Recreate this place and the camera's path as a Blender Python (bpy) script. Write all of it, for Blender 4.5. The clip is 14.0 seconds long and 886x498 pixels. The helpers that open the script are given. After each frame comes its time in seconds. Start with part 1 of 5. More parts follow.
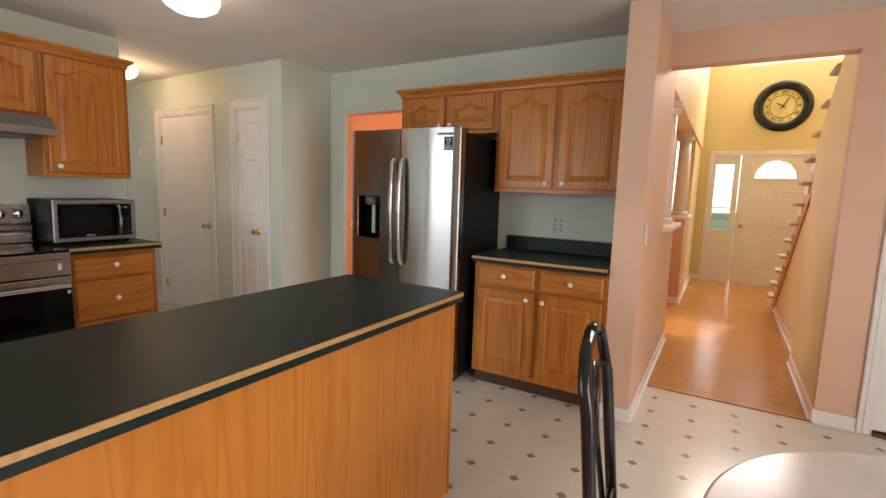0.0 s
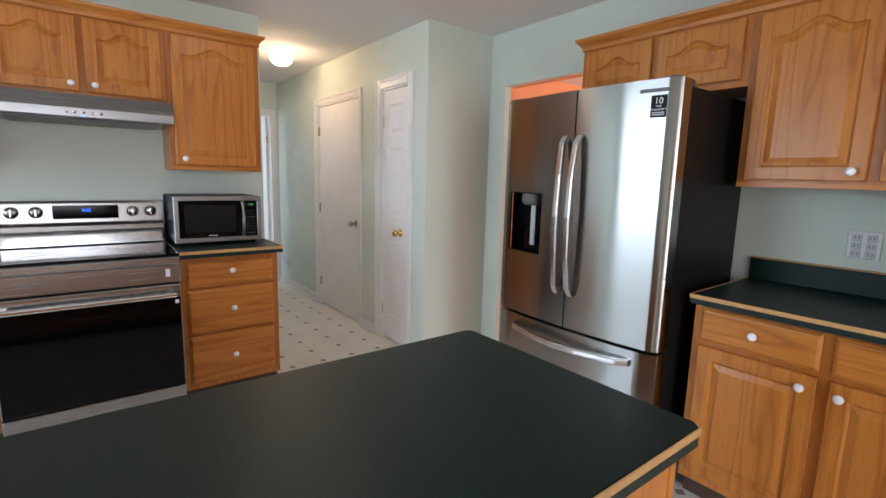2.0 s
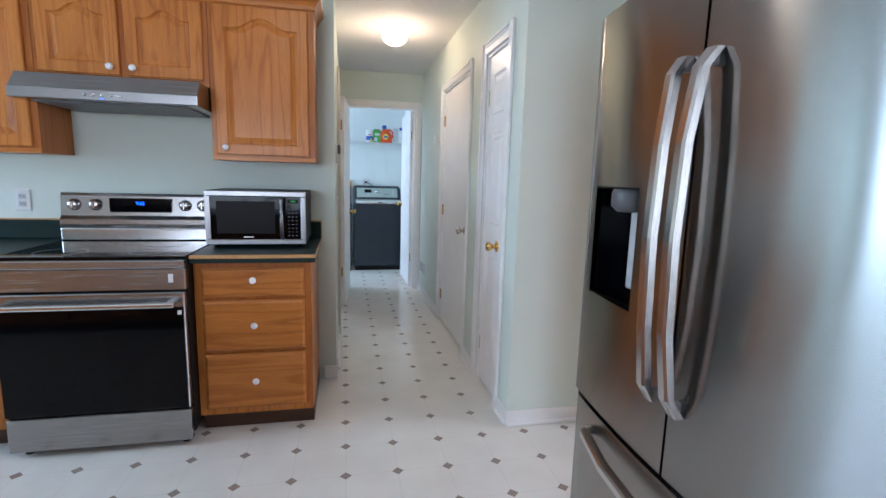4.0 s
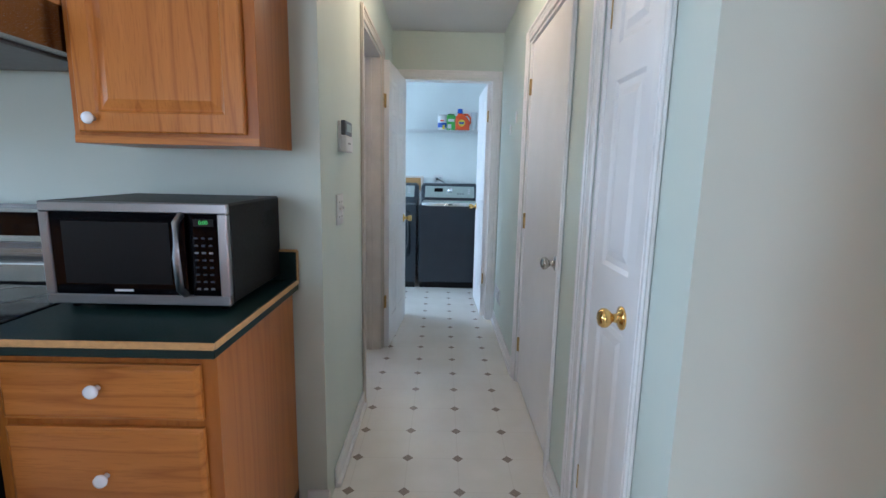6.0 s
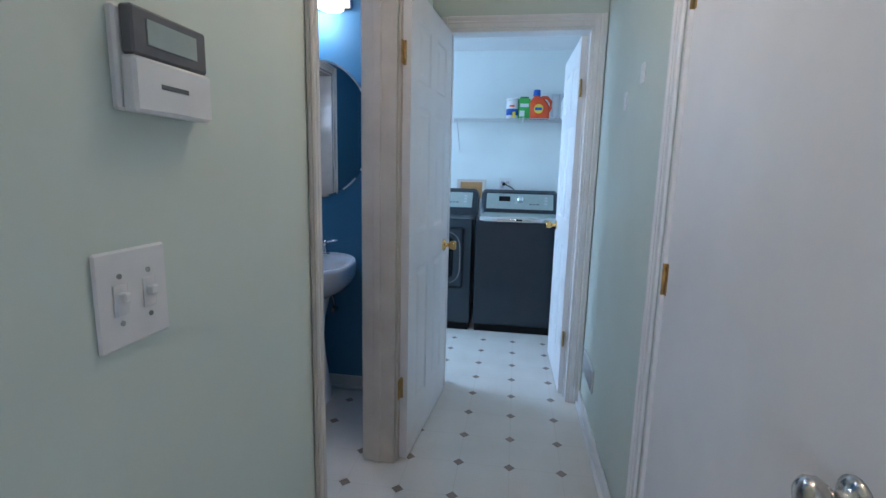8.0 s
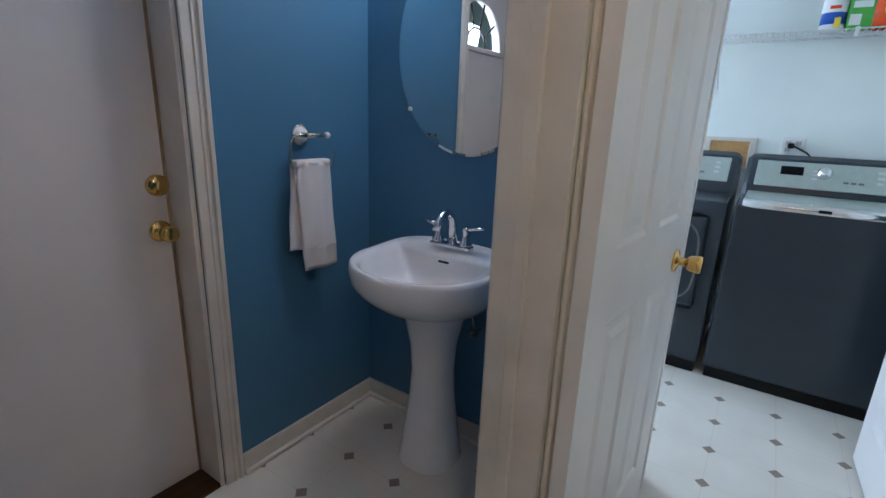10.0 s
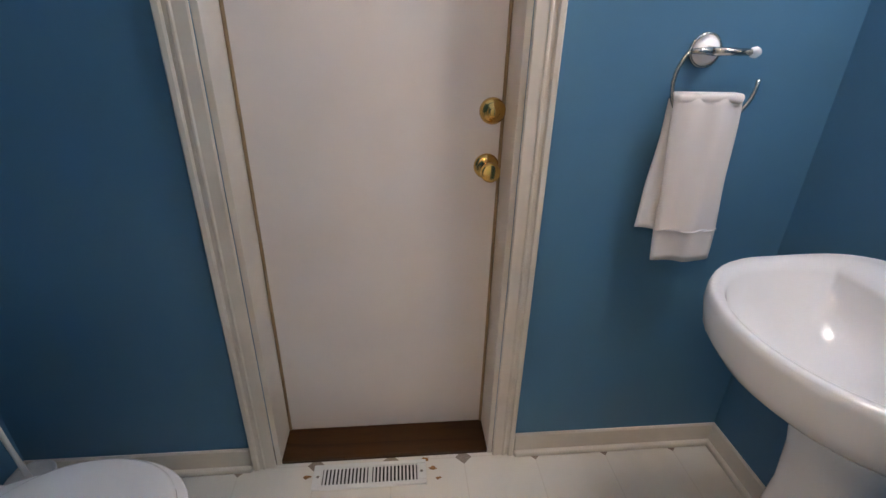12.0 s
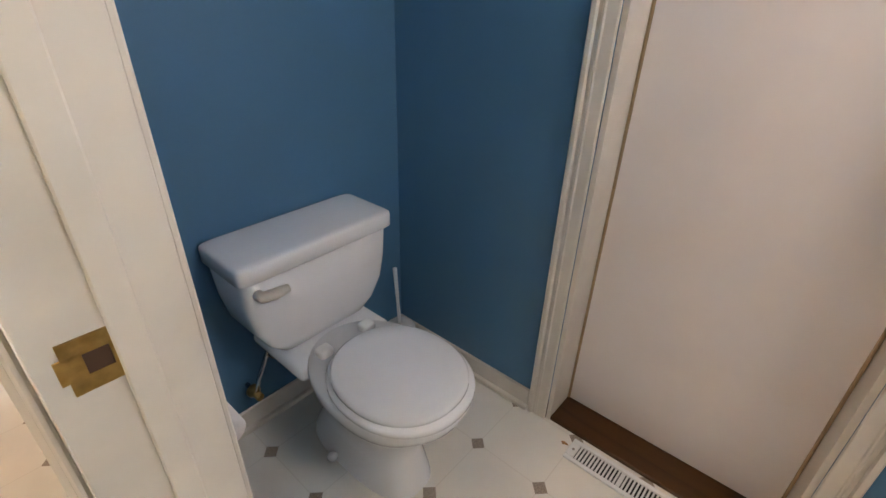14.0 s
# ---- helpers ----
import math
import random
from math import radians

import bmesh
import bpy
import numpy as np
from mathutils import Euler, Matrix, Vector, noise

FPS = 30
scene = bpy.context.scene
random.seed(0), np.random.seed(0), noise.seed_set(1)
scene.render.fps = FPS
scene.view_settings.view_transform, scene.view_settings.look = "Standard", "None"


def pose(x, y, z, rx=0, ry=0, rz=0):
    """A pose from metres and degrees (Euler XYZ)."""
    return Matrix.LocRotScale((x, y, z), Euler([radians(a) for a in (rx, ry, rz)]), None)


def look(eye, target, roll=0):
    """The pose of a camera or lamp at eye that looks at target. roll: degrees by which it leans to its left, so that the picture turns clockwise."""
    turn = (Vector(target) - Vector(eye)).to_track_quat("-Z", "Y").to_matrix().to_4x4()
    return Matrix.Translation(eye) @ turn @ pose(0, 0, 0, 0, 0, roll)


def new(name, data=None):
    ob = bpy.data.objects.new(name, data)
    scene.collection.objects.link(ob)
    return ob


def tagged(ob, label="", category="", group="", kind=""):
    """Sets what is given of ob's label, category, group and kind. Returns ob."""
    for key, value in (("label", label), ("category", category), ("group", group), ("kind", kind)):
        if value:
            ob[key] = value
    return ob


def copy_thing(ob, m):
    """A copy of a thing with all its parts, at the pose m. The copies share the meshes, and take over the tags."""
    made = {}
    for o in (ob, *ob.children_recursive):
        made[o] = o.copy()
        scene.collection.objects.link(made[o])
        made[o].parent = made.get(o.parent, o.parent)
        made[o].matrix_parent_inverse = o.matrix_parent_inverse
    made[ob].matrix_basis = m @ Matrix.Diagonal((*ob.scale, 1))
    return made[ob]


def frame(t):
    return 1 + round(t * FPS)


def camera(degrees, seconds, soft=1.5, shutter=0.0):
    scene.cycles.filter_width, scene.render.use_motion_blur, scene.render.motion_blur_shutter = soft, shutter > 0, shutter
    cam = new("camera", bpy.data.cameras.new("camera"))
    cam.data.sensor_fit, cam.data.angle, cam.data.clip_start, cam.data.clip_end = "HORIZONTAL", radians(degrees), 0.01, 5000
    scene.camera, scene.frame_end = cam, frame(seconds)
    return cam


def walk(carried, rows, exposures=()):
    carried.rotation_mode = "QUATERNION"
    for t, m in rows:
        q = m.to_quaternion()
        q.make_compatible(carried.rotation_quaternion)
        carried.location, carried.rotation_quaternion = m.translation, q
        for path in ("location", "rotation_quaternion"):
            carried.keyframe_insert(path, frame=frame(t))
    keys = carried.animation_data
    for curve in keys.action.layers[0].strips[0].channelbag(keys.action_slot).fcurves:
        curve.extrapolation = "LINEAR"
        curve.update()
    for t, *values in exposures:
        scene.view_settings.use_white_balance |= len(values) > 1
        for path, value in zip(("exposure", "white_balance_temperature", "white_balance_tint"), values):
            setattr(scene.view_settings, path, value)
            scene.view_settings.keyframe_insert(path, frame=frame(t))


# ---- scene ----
cam = camera(86.8, 14.0)
PATH = [
    (0, (0.003, 0.028, 1.345), (-1.009, 1.735, 1.097), 1.8),
    (0.5, (-0.123, 0.222, 1.322), (-1.44, 1.706, 1.07), 2.1),
    (1, (-0.264, 0.415, 1.322), (-1.653, 1.825, 1.037), 1.8),
    (1.5, (-0.436, 0.636, 1.327), (-1.848, 2.019, 1.023), 1.7),
    (2, (-0.581, 0.9, 1.353), (-2.144, 2.11, 1.052), 1.5),
    (2.5, (-0.725, 1.161, 1.326), (-2.391, 2.228, 1.033), 1.6),
    (3, (-0.825, 1.471, 1.317), (-2.585, 2.373, 1.017), 1.3),
    (3.5, (-0.911, 1.772, 1.321), (-2.783, 2.406, 1.013), 1.3),
    (3.7, (-0.98, 1.876, 1.303), (-2.882, 2.412, 0.997), 1.4),
    (5.8, (-2.271, 2.343, 1.303), (-4.244, 2.362, 0.978), 1.4),
    (6, (-2.431, 2.359, 1.305), (-4.403, 2.373, 0.974), 1.2),
    (6.5, (-2.796, 2.401, 1.308), (-4.769, 2.402, 0.982), 1.5),
    (7, (-3.151, 2.418, 1.308), (-5.124, 2.378, 0.985), 1.6),
    (7.2, (-3.28, 2.435, 1.309), (-5.253, 2.361, 0.991), 1.5),
    (9.3, (-4.6, 2.346, 1.305), (-6.371, 1.53, 0.86), 2.0),
    (9.5, (-4.683, 2.317, 1.295), (-6.408, 1.42, 0.827), 2.1),
    (10, (-4.911, 2.22, 1.269), (-6.509, 1.143, 0.736), 2.2),
    (10.5, (-5.084, 2.121, 1.263), (-6.482, 0.847, 0.615), 2.2),
    (11, (-5.285, 2.082, 1.254), (-6.291, 0.517, 0.521), 1.7),
    (11.5, (-5.379, 2.024, 1.235), (-5.928, 0.282, 0.42), 1.2),
    (12, (-5.352, 1.898, 1.242), (-5.532, 0.107, 0.369), 1.4),
    (12.5, (-5.385, 1.844, 1.243), (-5.098, 0.086, 0.334), 1.0),
    (13, (-5.34, 1.905, 1.231), (-4.769, 0.208, 0.339), 2.3),
    (13.5, (-5.436, 1.897, 1.231), (-4.444, 0.417, 0.323), 1.1),
    (14, (-5.407, 1.94, 1.272), (-4.275, 0.61, 0.297), 1.6),
]
EXPOSURES = [(0, -0.44, 6900, 20), (1.0, -0.36, 6450, 17), (1.5, -0.2, 6200, 16), (3.0, 0.0, 5250, 13), (6.0, -0.1, 5000, 11), (6.5, -0.2, 4650, 10), (7.2, -0.2, 4550, 10), (9.5, -0.42, 5150, 13), (10.5, 0.1, 5550, 14), (11.0, 0.22, 5650, 14), (12.0, 0.72, 6200, 16), (13.0, 0.95, 6800, 15), (14.0, 0.97, 6800, 17)]
walk(cam, [(t, look(eye, target, roll)) for t, eye, target, roll in PATH], EXPOSURES)

# ---- world, sun, large lights ----
world = bpy.data.worlds.new("world")
scene.world = world
world.use_nodes = True
wn = world.node_tree.nodes
sky = wn.new("ShaderNodeTexSky")
sky.sky_type, sky.sun_disc = 'NISHITA', False
sky.sun_elevation, sky.sun_rotation = radians(48), radians(20)
wn["Background"].inputs[1].default_value = 0.12
world.node_tree.links.new(sky.outputs[0], wn["Background"].inputs[0])

sun = new("sun", bpy.data.lights.new("sun", 'SUN'))
sun.data.energy, sun.data.angle, sun.data.color = 3.0, radians(0.5), (1, 0.95, 0.87)
sun.matrix_world = look((4.1, 14, 12), (0.6, 4.0, 0.6))


def area(name, eye, target, sx, sy, power, col=(1, 1, 1)):
    d = bpy.data.lights.new(name, 'AREA')
    d.shape, d.size, d.size_y, d.energy, d.color = 'RECTANGLE', sx, sy, power, col
    o = new(name, d)
    o.matrix_world = look(eye, target)
    return o


def bulb(name, loc, power, size, col):
    d = bpy.data.lights.new(name, 'POINT')
    d.energy, d.shadow_soft_size, d.color = power, size, col
    o = new(name, d)
    o.location = loc
    return o


DAY = (0.78, 0.92, 1.0)
area("daylight_kitchen_window", (-3.05, -2.42, 1.55), (-3.05, 0.6, 0.75), 1.6, 1.1, 64, DAY)
area("daylight_patio_door", (2.92, 0.2, 1.1), (0.4, 0.2, -0.1), 2.1, 1.95, 94, (1.0, 0.96, 0.9))
area("daylight_foyer_window", (0.7, 8.8, 3.95), (0.2, 3.5, 0.5), 1.6, 1.2, 150, (1.0, 0.95, 0.88))
area("daylight_laundry_window", (-7.5, -0.62, 1.5), (-7.5, 1.6, 0.9), 1.3, 1.3, 62, (0.85, 0.95, 1.0))
area("daylight_dining_window", (-2.2, 6.42, 1.5), (-2.3, 3, 1.2), 1.4, 1.4, 60, (1.0, 0.95, 0.88))
bulb("corridor_bulb", (-4.88, 2.38, 2.27), 10.5, 0.05, (1.0, 0.66, 0.36))
bulb("vanity_bulb", (-6.24, 1.33, 2.14), 15.0, 0.12, (1.0, 0.93, 0.85))
bulb("kitchen_bulb", (-2.66, 1.67, 2.27), 2.5, 0.08, (1.0, 0.82, 0.6))
area("daylight_door_lite", (-5.295, 0.60, 1.72), (-5.295, 3, 1.35), 0.45, 0.22, 4.0, (0.95, 0.98, 1.0))

# ---- materials ----
MATS = {}


def nodes_of(name, rough=0.5, metal=0.0, spec=0.5):
    m = bpy.data.materials.new(name)
    m.use_nodes = True
    b = m.node_tree.nodes["Principled BSDF"]
    b.inputs["Roughness"].default_value, b.inputs["Metallic"].default_value = rough, metal
    b.inputs["Specular IOR Level"].default_value = spec
    MATS[name] = m
    return m, m.node_tree.nodes, m.node_tree.links, b


def noise_tex(n, l, scale, detail=3.0, stretch=(1, 1, 1), coord="Object"):
    tc, mp, tx = n.new("ShaderNodeTexCoord"), n.new("ShaderNodeMapping"), n.new("ShaderNodeTexNoise")
    mp.inputs["Scale"].default_value = stretch
    tx.inputs["Scale"].default_value, tx.inputs["Detail"].default_value = scale, detail
    l.new(tc.outputs[coord], mp.inputs[0])
    l.new(mp.outputs[0], tx.inputs["Vector"])
    return tx


def ramp(n, l, source, stops):
    r = n.new("ShaderNodeValToRGB")
    e = r.color_ramp.elements
    while len(e) < len(stops):
        e.new(0.5)
    for k, (p, c) in zip(e, stops):
        k.position, k.color = p, (*c, 1)
    l.new(source, r.inputs[0])
    return r


def bump(n, l, source, b, strength=0.2, distance=0.002):
    k = n.new("ShaderNodeBump")
    k.inputs["Strength"].default_value, k.inputs["Distance"].default_value = strength, distance
    l.new(source, k.inputs["Height"])
    l.new(k.outputs[0], b.inputs["Normal"])


def mix(n, l, a, b, fac, mode='MIX'):
    k = n.new("ShaderNodeMix")
    k.data_type, k.blend_type = 'RGBA', mode
    for s, v in ((k.inputs[0], fac), (k.inputs[6], a), (k.inputs[7], b)):
        if isinstance(v, (int, float)):
            s.default_value = v
        elif isinstance(v, tuple):
            s.default_value = (*v, 1)
        else:
            l.new(v, s)
    return k.outputs[2]


def maths(n, l, op, a, b=0.0):
    k = n.new("ShaderNodeMath")
    k.operation = op
    for s, v in ((k.inputs[0], a), (k.inputs[1], b)):
        if isinstance(v, (int, float)):
            s.default_value = v
        else:
            l.new(v, s)
    return k.outputs[0]


def paint(name, col, rough=0.55, vary=0.06, grain=350, strength=0.12):
    """Rolled paint: faint blotches and orange-peel relief."""
    m, n, l, b = nodes_of(name, rough)
    big = noise_tex(n, l, 1.3, 4)
    c = ramp(n, l, big.outputs[0], [(0.3, tuple(x * (1 - vary) for x in col)), (0.7, tuple(min(1, x * (1 + vary)) for x in col))])
    l.new(c.outputs[0], b.inputs["Base Color"])
    bump(n, l, noise_tex(n, l, grain, 2).outputs[0], b, strength, 0.001)
    return m


def plain(name, col, rough=0.4, metal=0.0, vary=0.08, scale=30, spec=0.5):
    m, n, l, b = nodes_of(name, rough, metal, spec)
    t = noise_tex(n, l, scale, 4)
    c = ramp(n, l, t.outputs[0], [(0.3, tuple(x * (1 - vary) for x in col)), (0.7, tuple(min(1, x * (1 + vary)) for x in col))])
    l.new(c.outputs[0], b.inputs["Base Color"])
    r = n.new("ShaderNodeMapRange")
    r.inputs["To Min"].default_value, r.inputs["To Max"].default_value = max(0.02, rough * 0.8), min(1, rough * 1.2)
    l.new(t.outputs[0], r.inputs[0])
    l.new(r.outputs[0], b.inputs["Roughness"])
    return m


def oak(name, axis, tone=1.0, figure=1.0, tint=(1.0, 1.0, 1.0), rough=0.33):
    """Honey-stained oak; the grain runs along the axis."""
    m, n, l, b = nodes_of(name, rough)
    s = [1.0, 1.0, 1.0]
    s[axis] = 0.07
    tc, mp = n.new("ShaderNodeTexCoord"), n.new("ShaderNodeMapping")
    info = n.new("ShaderNodeObjectInfo")
    off = n.new("ShaderNodeVectorMath")
    off.operation = 'SCALE'
    off.inputs[0].default_value = (7.3, 5.1, 9.7)
    l.new(info.outputs["Random"], off.inputs["Scale"])
    add = n.new("ShaderNodeVectorMath")
    l.new(tc.outputs["Object"], add.inputs[0])
    l.new(off.outputs[0], add.inputs[1])
    mp.inputs["Scale"].default_value = s
    l.new(add.outputs[0], mp.inputs[0])
    cath, fine, pores = (n.new("ShaderNodeTexNoise") for _ in range(3))
    for t, sc, de in ((cath, 7, 2), (fine, 60, 6), (pores, 230, 2)):
        t.inputs["Scale"].default_value, t.inputs["Detail"].default_value = sc, de
        l.new(mp.outputs[0], t.inputs["Vector"])
    rings = maths(n, l, 'FRACT', maths(n, l, 'MULTIPLY', cath.outputs[0], 9.0))
    mid, pale, late = (tuple(c * tone * q for c, q in zip(k, tint)) for k in ((0.54, 0.198, 0.032), (0.60, 0.228, 0.040), (0.52 - 0.15 * figure, 0.182 - 0.065 * figure, 0.028 - 0.012 * figure)))
    ring = ramp(n, l, rings, [(0.0, mid), (0.6, pale), (0.9, late), (1.0, mid)])
    fi = ramp(n, l, fine.outputs[0], [(0.32, (0.80, 0.76, 0.70)), (0.6, (1.04, 1.03, 1.02))])
    c = mix(n, l, ring.outputs[0], fi.outputs[0], 0.6 * figure, 'MULTIPLY')
    po = ramp(n, l, pores.outputs[0], [(0.36, (0.55, 0.45, 0.38)), (0.46, (1, 1, 1))])
    l.new(mix(n, l, c, po.outputs[0], 0.4 * figure, 'MULTIPLY'), b.inputs["Base Color"])
    bump(n, l, pores.outputs[0], b, 0.12, 0.001)
    b.inputs["Coat Weight"].default_value = 0.06
    b.inputs["Specular IOR Level"].default_value = 0.32
    b.inputs["Coat Roughness"].default_value = 0.2
    return m


def steel(name, axis, col=(0.56, 0.545, 0.53), rough=0.25, smear=0.0):
    """Brushed stainless steel; the brushing runs along the axis."""
    m, n, l, b = nodes_of(name, rough, 1.0)
    s = [1.0, 1.0, 1.0]
    s[axis] = 0.01
    t = noise_tex(n, l, 420 if not smear else 900, 2, tuple(s))
    c = ramp(n, l, t.outputs[0], [(0.3, tuple(x * 0.92 for x in col)), (0.7, tuple(x * 1.05 for x in col))])
    l.new(c.outputs[0], b.inputs["Base Color"])
    r = n.new("ShaderNodeMapRange")
    r.inputs["To Min"].default_value, r.inputs["To Max"].default_value = rough * 0.8, rough * 1.25
    l.new(t.outputs[0], r.inputs[0])
    if not smear:
        l.new(r.outputs[0], b.inputs["Roughness"])
    if not smear:
        bump(n, l, t.outputs[0], b, 0.015, 0.0002)
    if smear:
        tan = n.new("ShaderNodeTangent")
        tan.direction_type, tan.axis = 'RADIAL', 'Z'
        l.new(tan.outputs[0], b.inputs["Tangent"])
        b.inputs["Anisotropic"].default_value, b.inputs["Anisotropic Rotation"].default_value = smear, 0.25
    return m


def vinyl(name):
    """Printed sheet vinyl: cream squares with small taupe diamonds at their corners."""
    m, n, l, b = nodes_of(name, 0.17)
    tc, sep = n.new("ShaderNodeTexCoord"), n.new("ShaderNodeSeparateXYZ")
    l.new(tc.outputs["Object"], sep.inputs[0])
    P = 0.2286

    def to_line(out, start):
        f = maths(n, l, 'FRACT', maths(n, l, 'ADD', maths(n, l, 'DIVIDE', maths(n, l, 'SUBTRACT', out, start), P), 0.5))
        return maths(n, l, 'MULTIPLY', maths(n, l, 'ABSOLUTE', maths(n, l, 'SUBTRACT', f, 0.5)), P)
    ax, ay = to_line(sep.outputs[0], VX), to_line(sep.outputs[1], VY)
    diamond = maths(n, l, 'LESS_THAN', maths(n, l, 'ADD', ax, ay), 0.026)
    near = maths(n, l, 'MINIMUM', ax, ay)
    line = maths(n, l, 'LESS_THAN', near, 0.0016)
    blot = noise_tex(n, l, 5, 5)
    base = ramp(n, l, blot.outputs[0], [(0.3, (0.735, 0.70, 0.635)), (0.7, (0.80, 0.77, 0.71))])
    speck = noise_tex(n, l, 260, 3)
    dia = ramp(n, l, speck.outputs[0], [(0.35, (0.24, 0.195, 0.155)), (0.65, (0.38, 0.32, 0.27))])
    c = mix(n, l, base.outputs[0], (0.64, 0.60, 0.53), maths(n, l, 'MULTIPLY', line, 0.55))
    l.new(mix(n, l, c, dia.outputs[0], diamond), b.inputs["Base Color"])
    h = maths(n, l, 'ADD', maths(n, l, 'MULTIPLY', maths(n, l, 'MINIMUM', near, 0.004), 120.0), maths(n, l, 'MULTIPLY', noise_tex(n, l, 90, 3).outputs[0], 0.25))
    bump(n, l, h, b, 0.25, 0.0012)
    return m


VX, VY = -5.08, 2.46
sage = paint("sage_green_paint", (0.63, 0.69, 0.62))
white_wall = paint("white_wall_paint", (0.76, 0.80, 0.78))
peach = paint("peach_paint", (0.70, 0.47, 0.34))
yellow = paint("yellow_paint", (0.74, 0.62, 0.34))
orange = paint("orange_paint", (0.85, 0.33, 0.12))
blue = paint("blue_paint", (0.069, 0.182, 0.31), 0.5, 0.08)
ceiling_paint = paint("ceiling_paint", (0.74, 0.73, 0.72), 0.8, 0.03, 180, 0.3)
gloss_white = plain("gloss_white_trim", (0.81, 0.795, 0.78), 0.32, 0, 0.04, 8)
door_white = plain("door_white", (0.82, 0.805, 0.80), 0.38, 0, 0.03, 5)
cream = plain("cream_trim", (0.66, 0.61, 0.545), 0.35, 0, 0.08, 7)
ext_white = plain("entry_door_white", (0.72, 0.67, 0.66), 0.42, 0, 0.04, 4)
vinyl_floor = vinyl("vinyl_floor")
oak_v, oak_h = oak("oak_vertical", 2, 0.89, 0.62), oak("oak_horizontal", 0, 0.89, 0.62)
oak_floor = oak("hall_floor_oak", 0, 0.95, 0.3, (1.0, 1.25, 2.0), 0.2)
oak_y = oak("oak_lengthwise", 1, 0.92)
# smooth reddish cabinet veneer, its tone lowered to hold the shade on the sides
oak_side_shaded = oak("oak_veneer_shaded", 2, 0.70, 0.22, (1.02, 0.94, 0.9))
oak_panel = oak("oak_panel", 2, 0.97, 0.18)
toe = plain("toe_kick_brown", (0.07, 0.035, 0.02), 0.5)
laminate = plain("green_black_laminate", (0.0055, 0.0185, 0.0165), 0.42, 0, 0.25, 240, 0.25)
edge_wood = plain("oak_edge_strip", (0.52, 0.30, 0.11), 0.4, 0, 0.12, 60)
ceramic = plain("white_porcelain", (0.80, 0.80, 0.82), 0.09, 0, 0.02, 4)
knob_white = plain("white_ceramic_knob", (0.82, 0.82, 0.84), 0.15, 0, 0.02, 20)
plastic_white = plain("white_plastic", (0.75, 0.75, 0.74), 0.4, 0, 0.03, 20)
steel_v, steel_h = steel("steel_brushed_door", 0, (0.36, 0.35, 0.335), 0.19, 1.0), steel("steel_horizontal", 0, (0.34, 0.335, 0.33))
steel_bright = steel("steel_bright", 2, (0.66, 0.66, 0.66), 0.2)
chrome = plain("chrome", (0.75, 0.75, 0.76), 0.07, 1.0, 0.02)
nickel = plain("nickel", (0.55, 0.53, 0.50), 0.22, 1.0, 0.05)
brass = plain("brass", (0.72, 0.48, 0.16), 0.16, 1.0, 0.08)
old_brass = plain("tarnished_brass", (0.46, 0.31, 0.11), 0.35, 1.0, 0.25, 60)
fridge_side = plain("dark_grey_enamel", (0.012, 0.0105, 0.010), 0.45, 0, 0.15, 200, 0.22)
black_glass = plain("black_glass", (0.002, 0.002, 0.003), 0.06, 0, 0.1, 20, 0.18)
black_plastic = plain("black_plastic", (0.005, 0.005, 0.0055), 0.42, 0, 0.15, 90, 0.16)
grey_plastic = plain("grey_plastic", (0.12, 0.12, 0.125), 0.4)
slate_enamel = plain("slate_blue_enamel", (0.022, 0.031, 0.042), 0.25, 0, 0.06, 8)
slate_console = plain("pale_green_console", (0.38, 0.43, 0.40), 0.35, 0.2, 0.05, 30)
dark_wood = oak("dark_threshold_wood", 0, 0.09)
black_metal = plain("black_enamelled_metal", (0.008, 0.008, 0.009), 0.18, 0, 0.1)
marble = plain("white_table_laminate", (0.70, 0.64, 0.60), 0.2, 0, 0.06, 9)
towel_mat = paint("white_terry", (0.80, 0.76, 0.76), 0.95, 0.04, 900, 0.9)
iron = plain("blackened_iron", (0.02, 0.018, 0.016), 0.5, 0, 0.3, 80)
clock_face = plain("aged_clock_face", (0.72, 0.62, 0.27), 0.5, 0, 0.1, 14)
red_plastic = plain("orange_red_plastic", (0.75, 0.09, 0.015), 0.25)
blue_plastic = plain("blue_plastic", (0.02, 0.09, 0.45), 0.3)
green_print = plain("green_printed_pack", (0.10, 0.42, 0.06), 0.35)
yellow_print = plain("yellow_print", (0.85, 0.65, 0.05), 0.4)
grey_tube = plain("grey_plastic_tube", (0.55, 0.56, 0.57), 0.35)
strip_tan = plain("tan_weatherstrip", (0.30, 0.21, 0.12), 0.6, 0, 0.15, 20)
satin_steel = plain("satin_steel", (0.31, 0.31, 0.32), 0.32, 1.0, 0.03, 12)
rust = plain("rust_stain", (0.30, 0.15, 0.05), 0.8, 0, 0.4, 90)
carpet = paint("beige_carpet", (0.62, 0.50, 0.40), 0.95, 0.1, 500, 0.9)
leaf_green = paint("garden_green", (0.10, 0.22, 0.06), 0.9, 0.5, 8, 0.5)
mirror_mat, _n, _l, _b = nodes_of("mirror_silver", 0.015, 1.0)
_b.inputs["Base Color"].default_value = (0.86, 0.88, 0.88, 1)
glass_mat, _n, _l, _b = nodes_of("window_glass", 0.02)
_b.inputs["Transmission Weight"].default_value, _b.inputs["IOR"].default_value = 1.0, 1.05


def glow(name, col, strength):
    m, n, l, b = nodes_of(name, 0.4)
    b.inputs["Base Color"].default_value = (*col, 1)
    b.inputs["Emission Color"].default_value, b.inputs["Emission Strength"].default_value = (*col, 1), strength
    return m


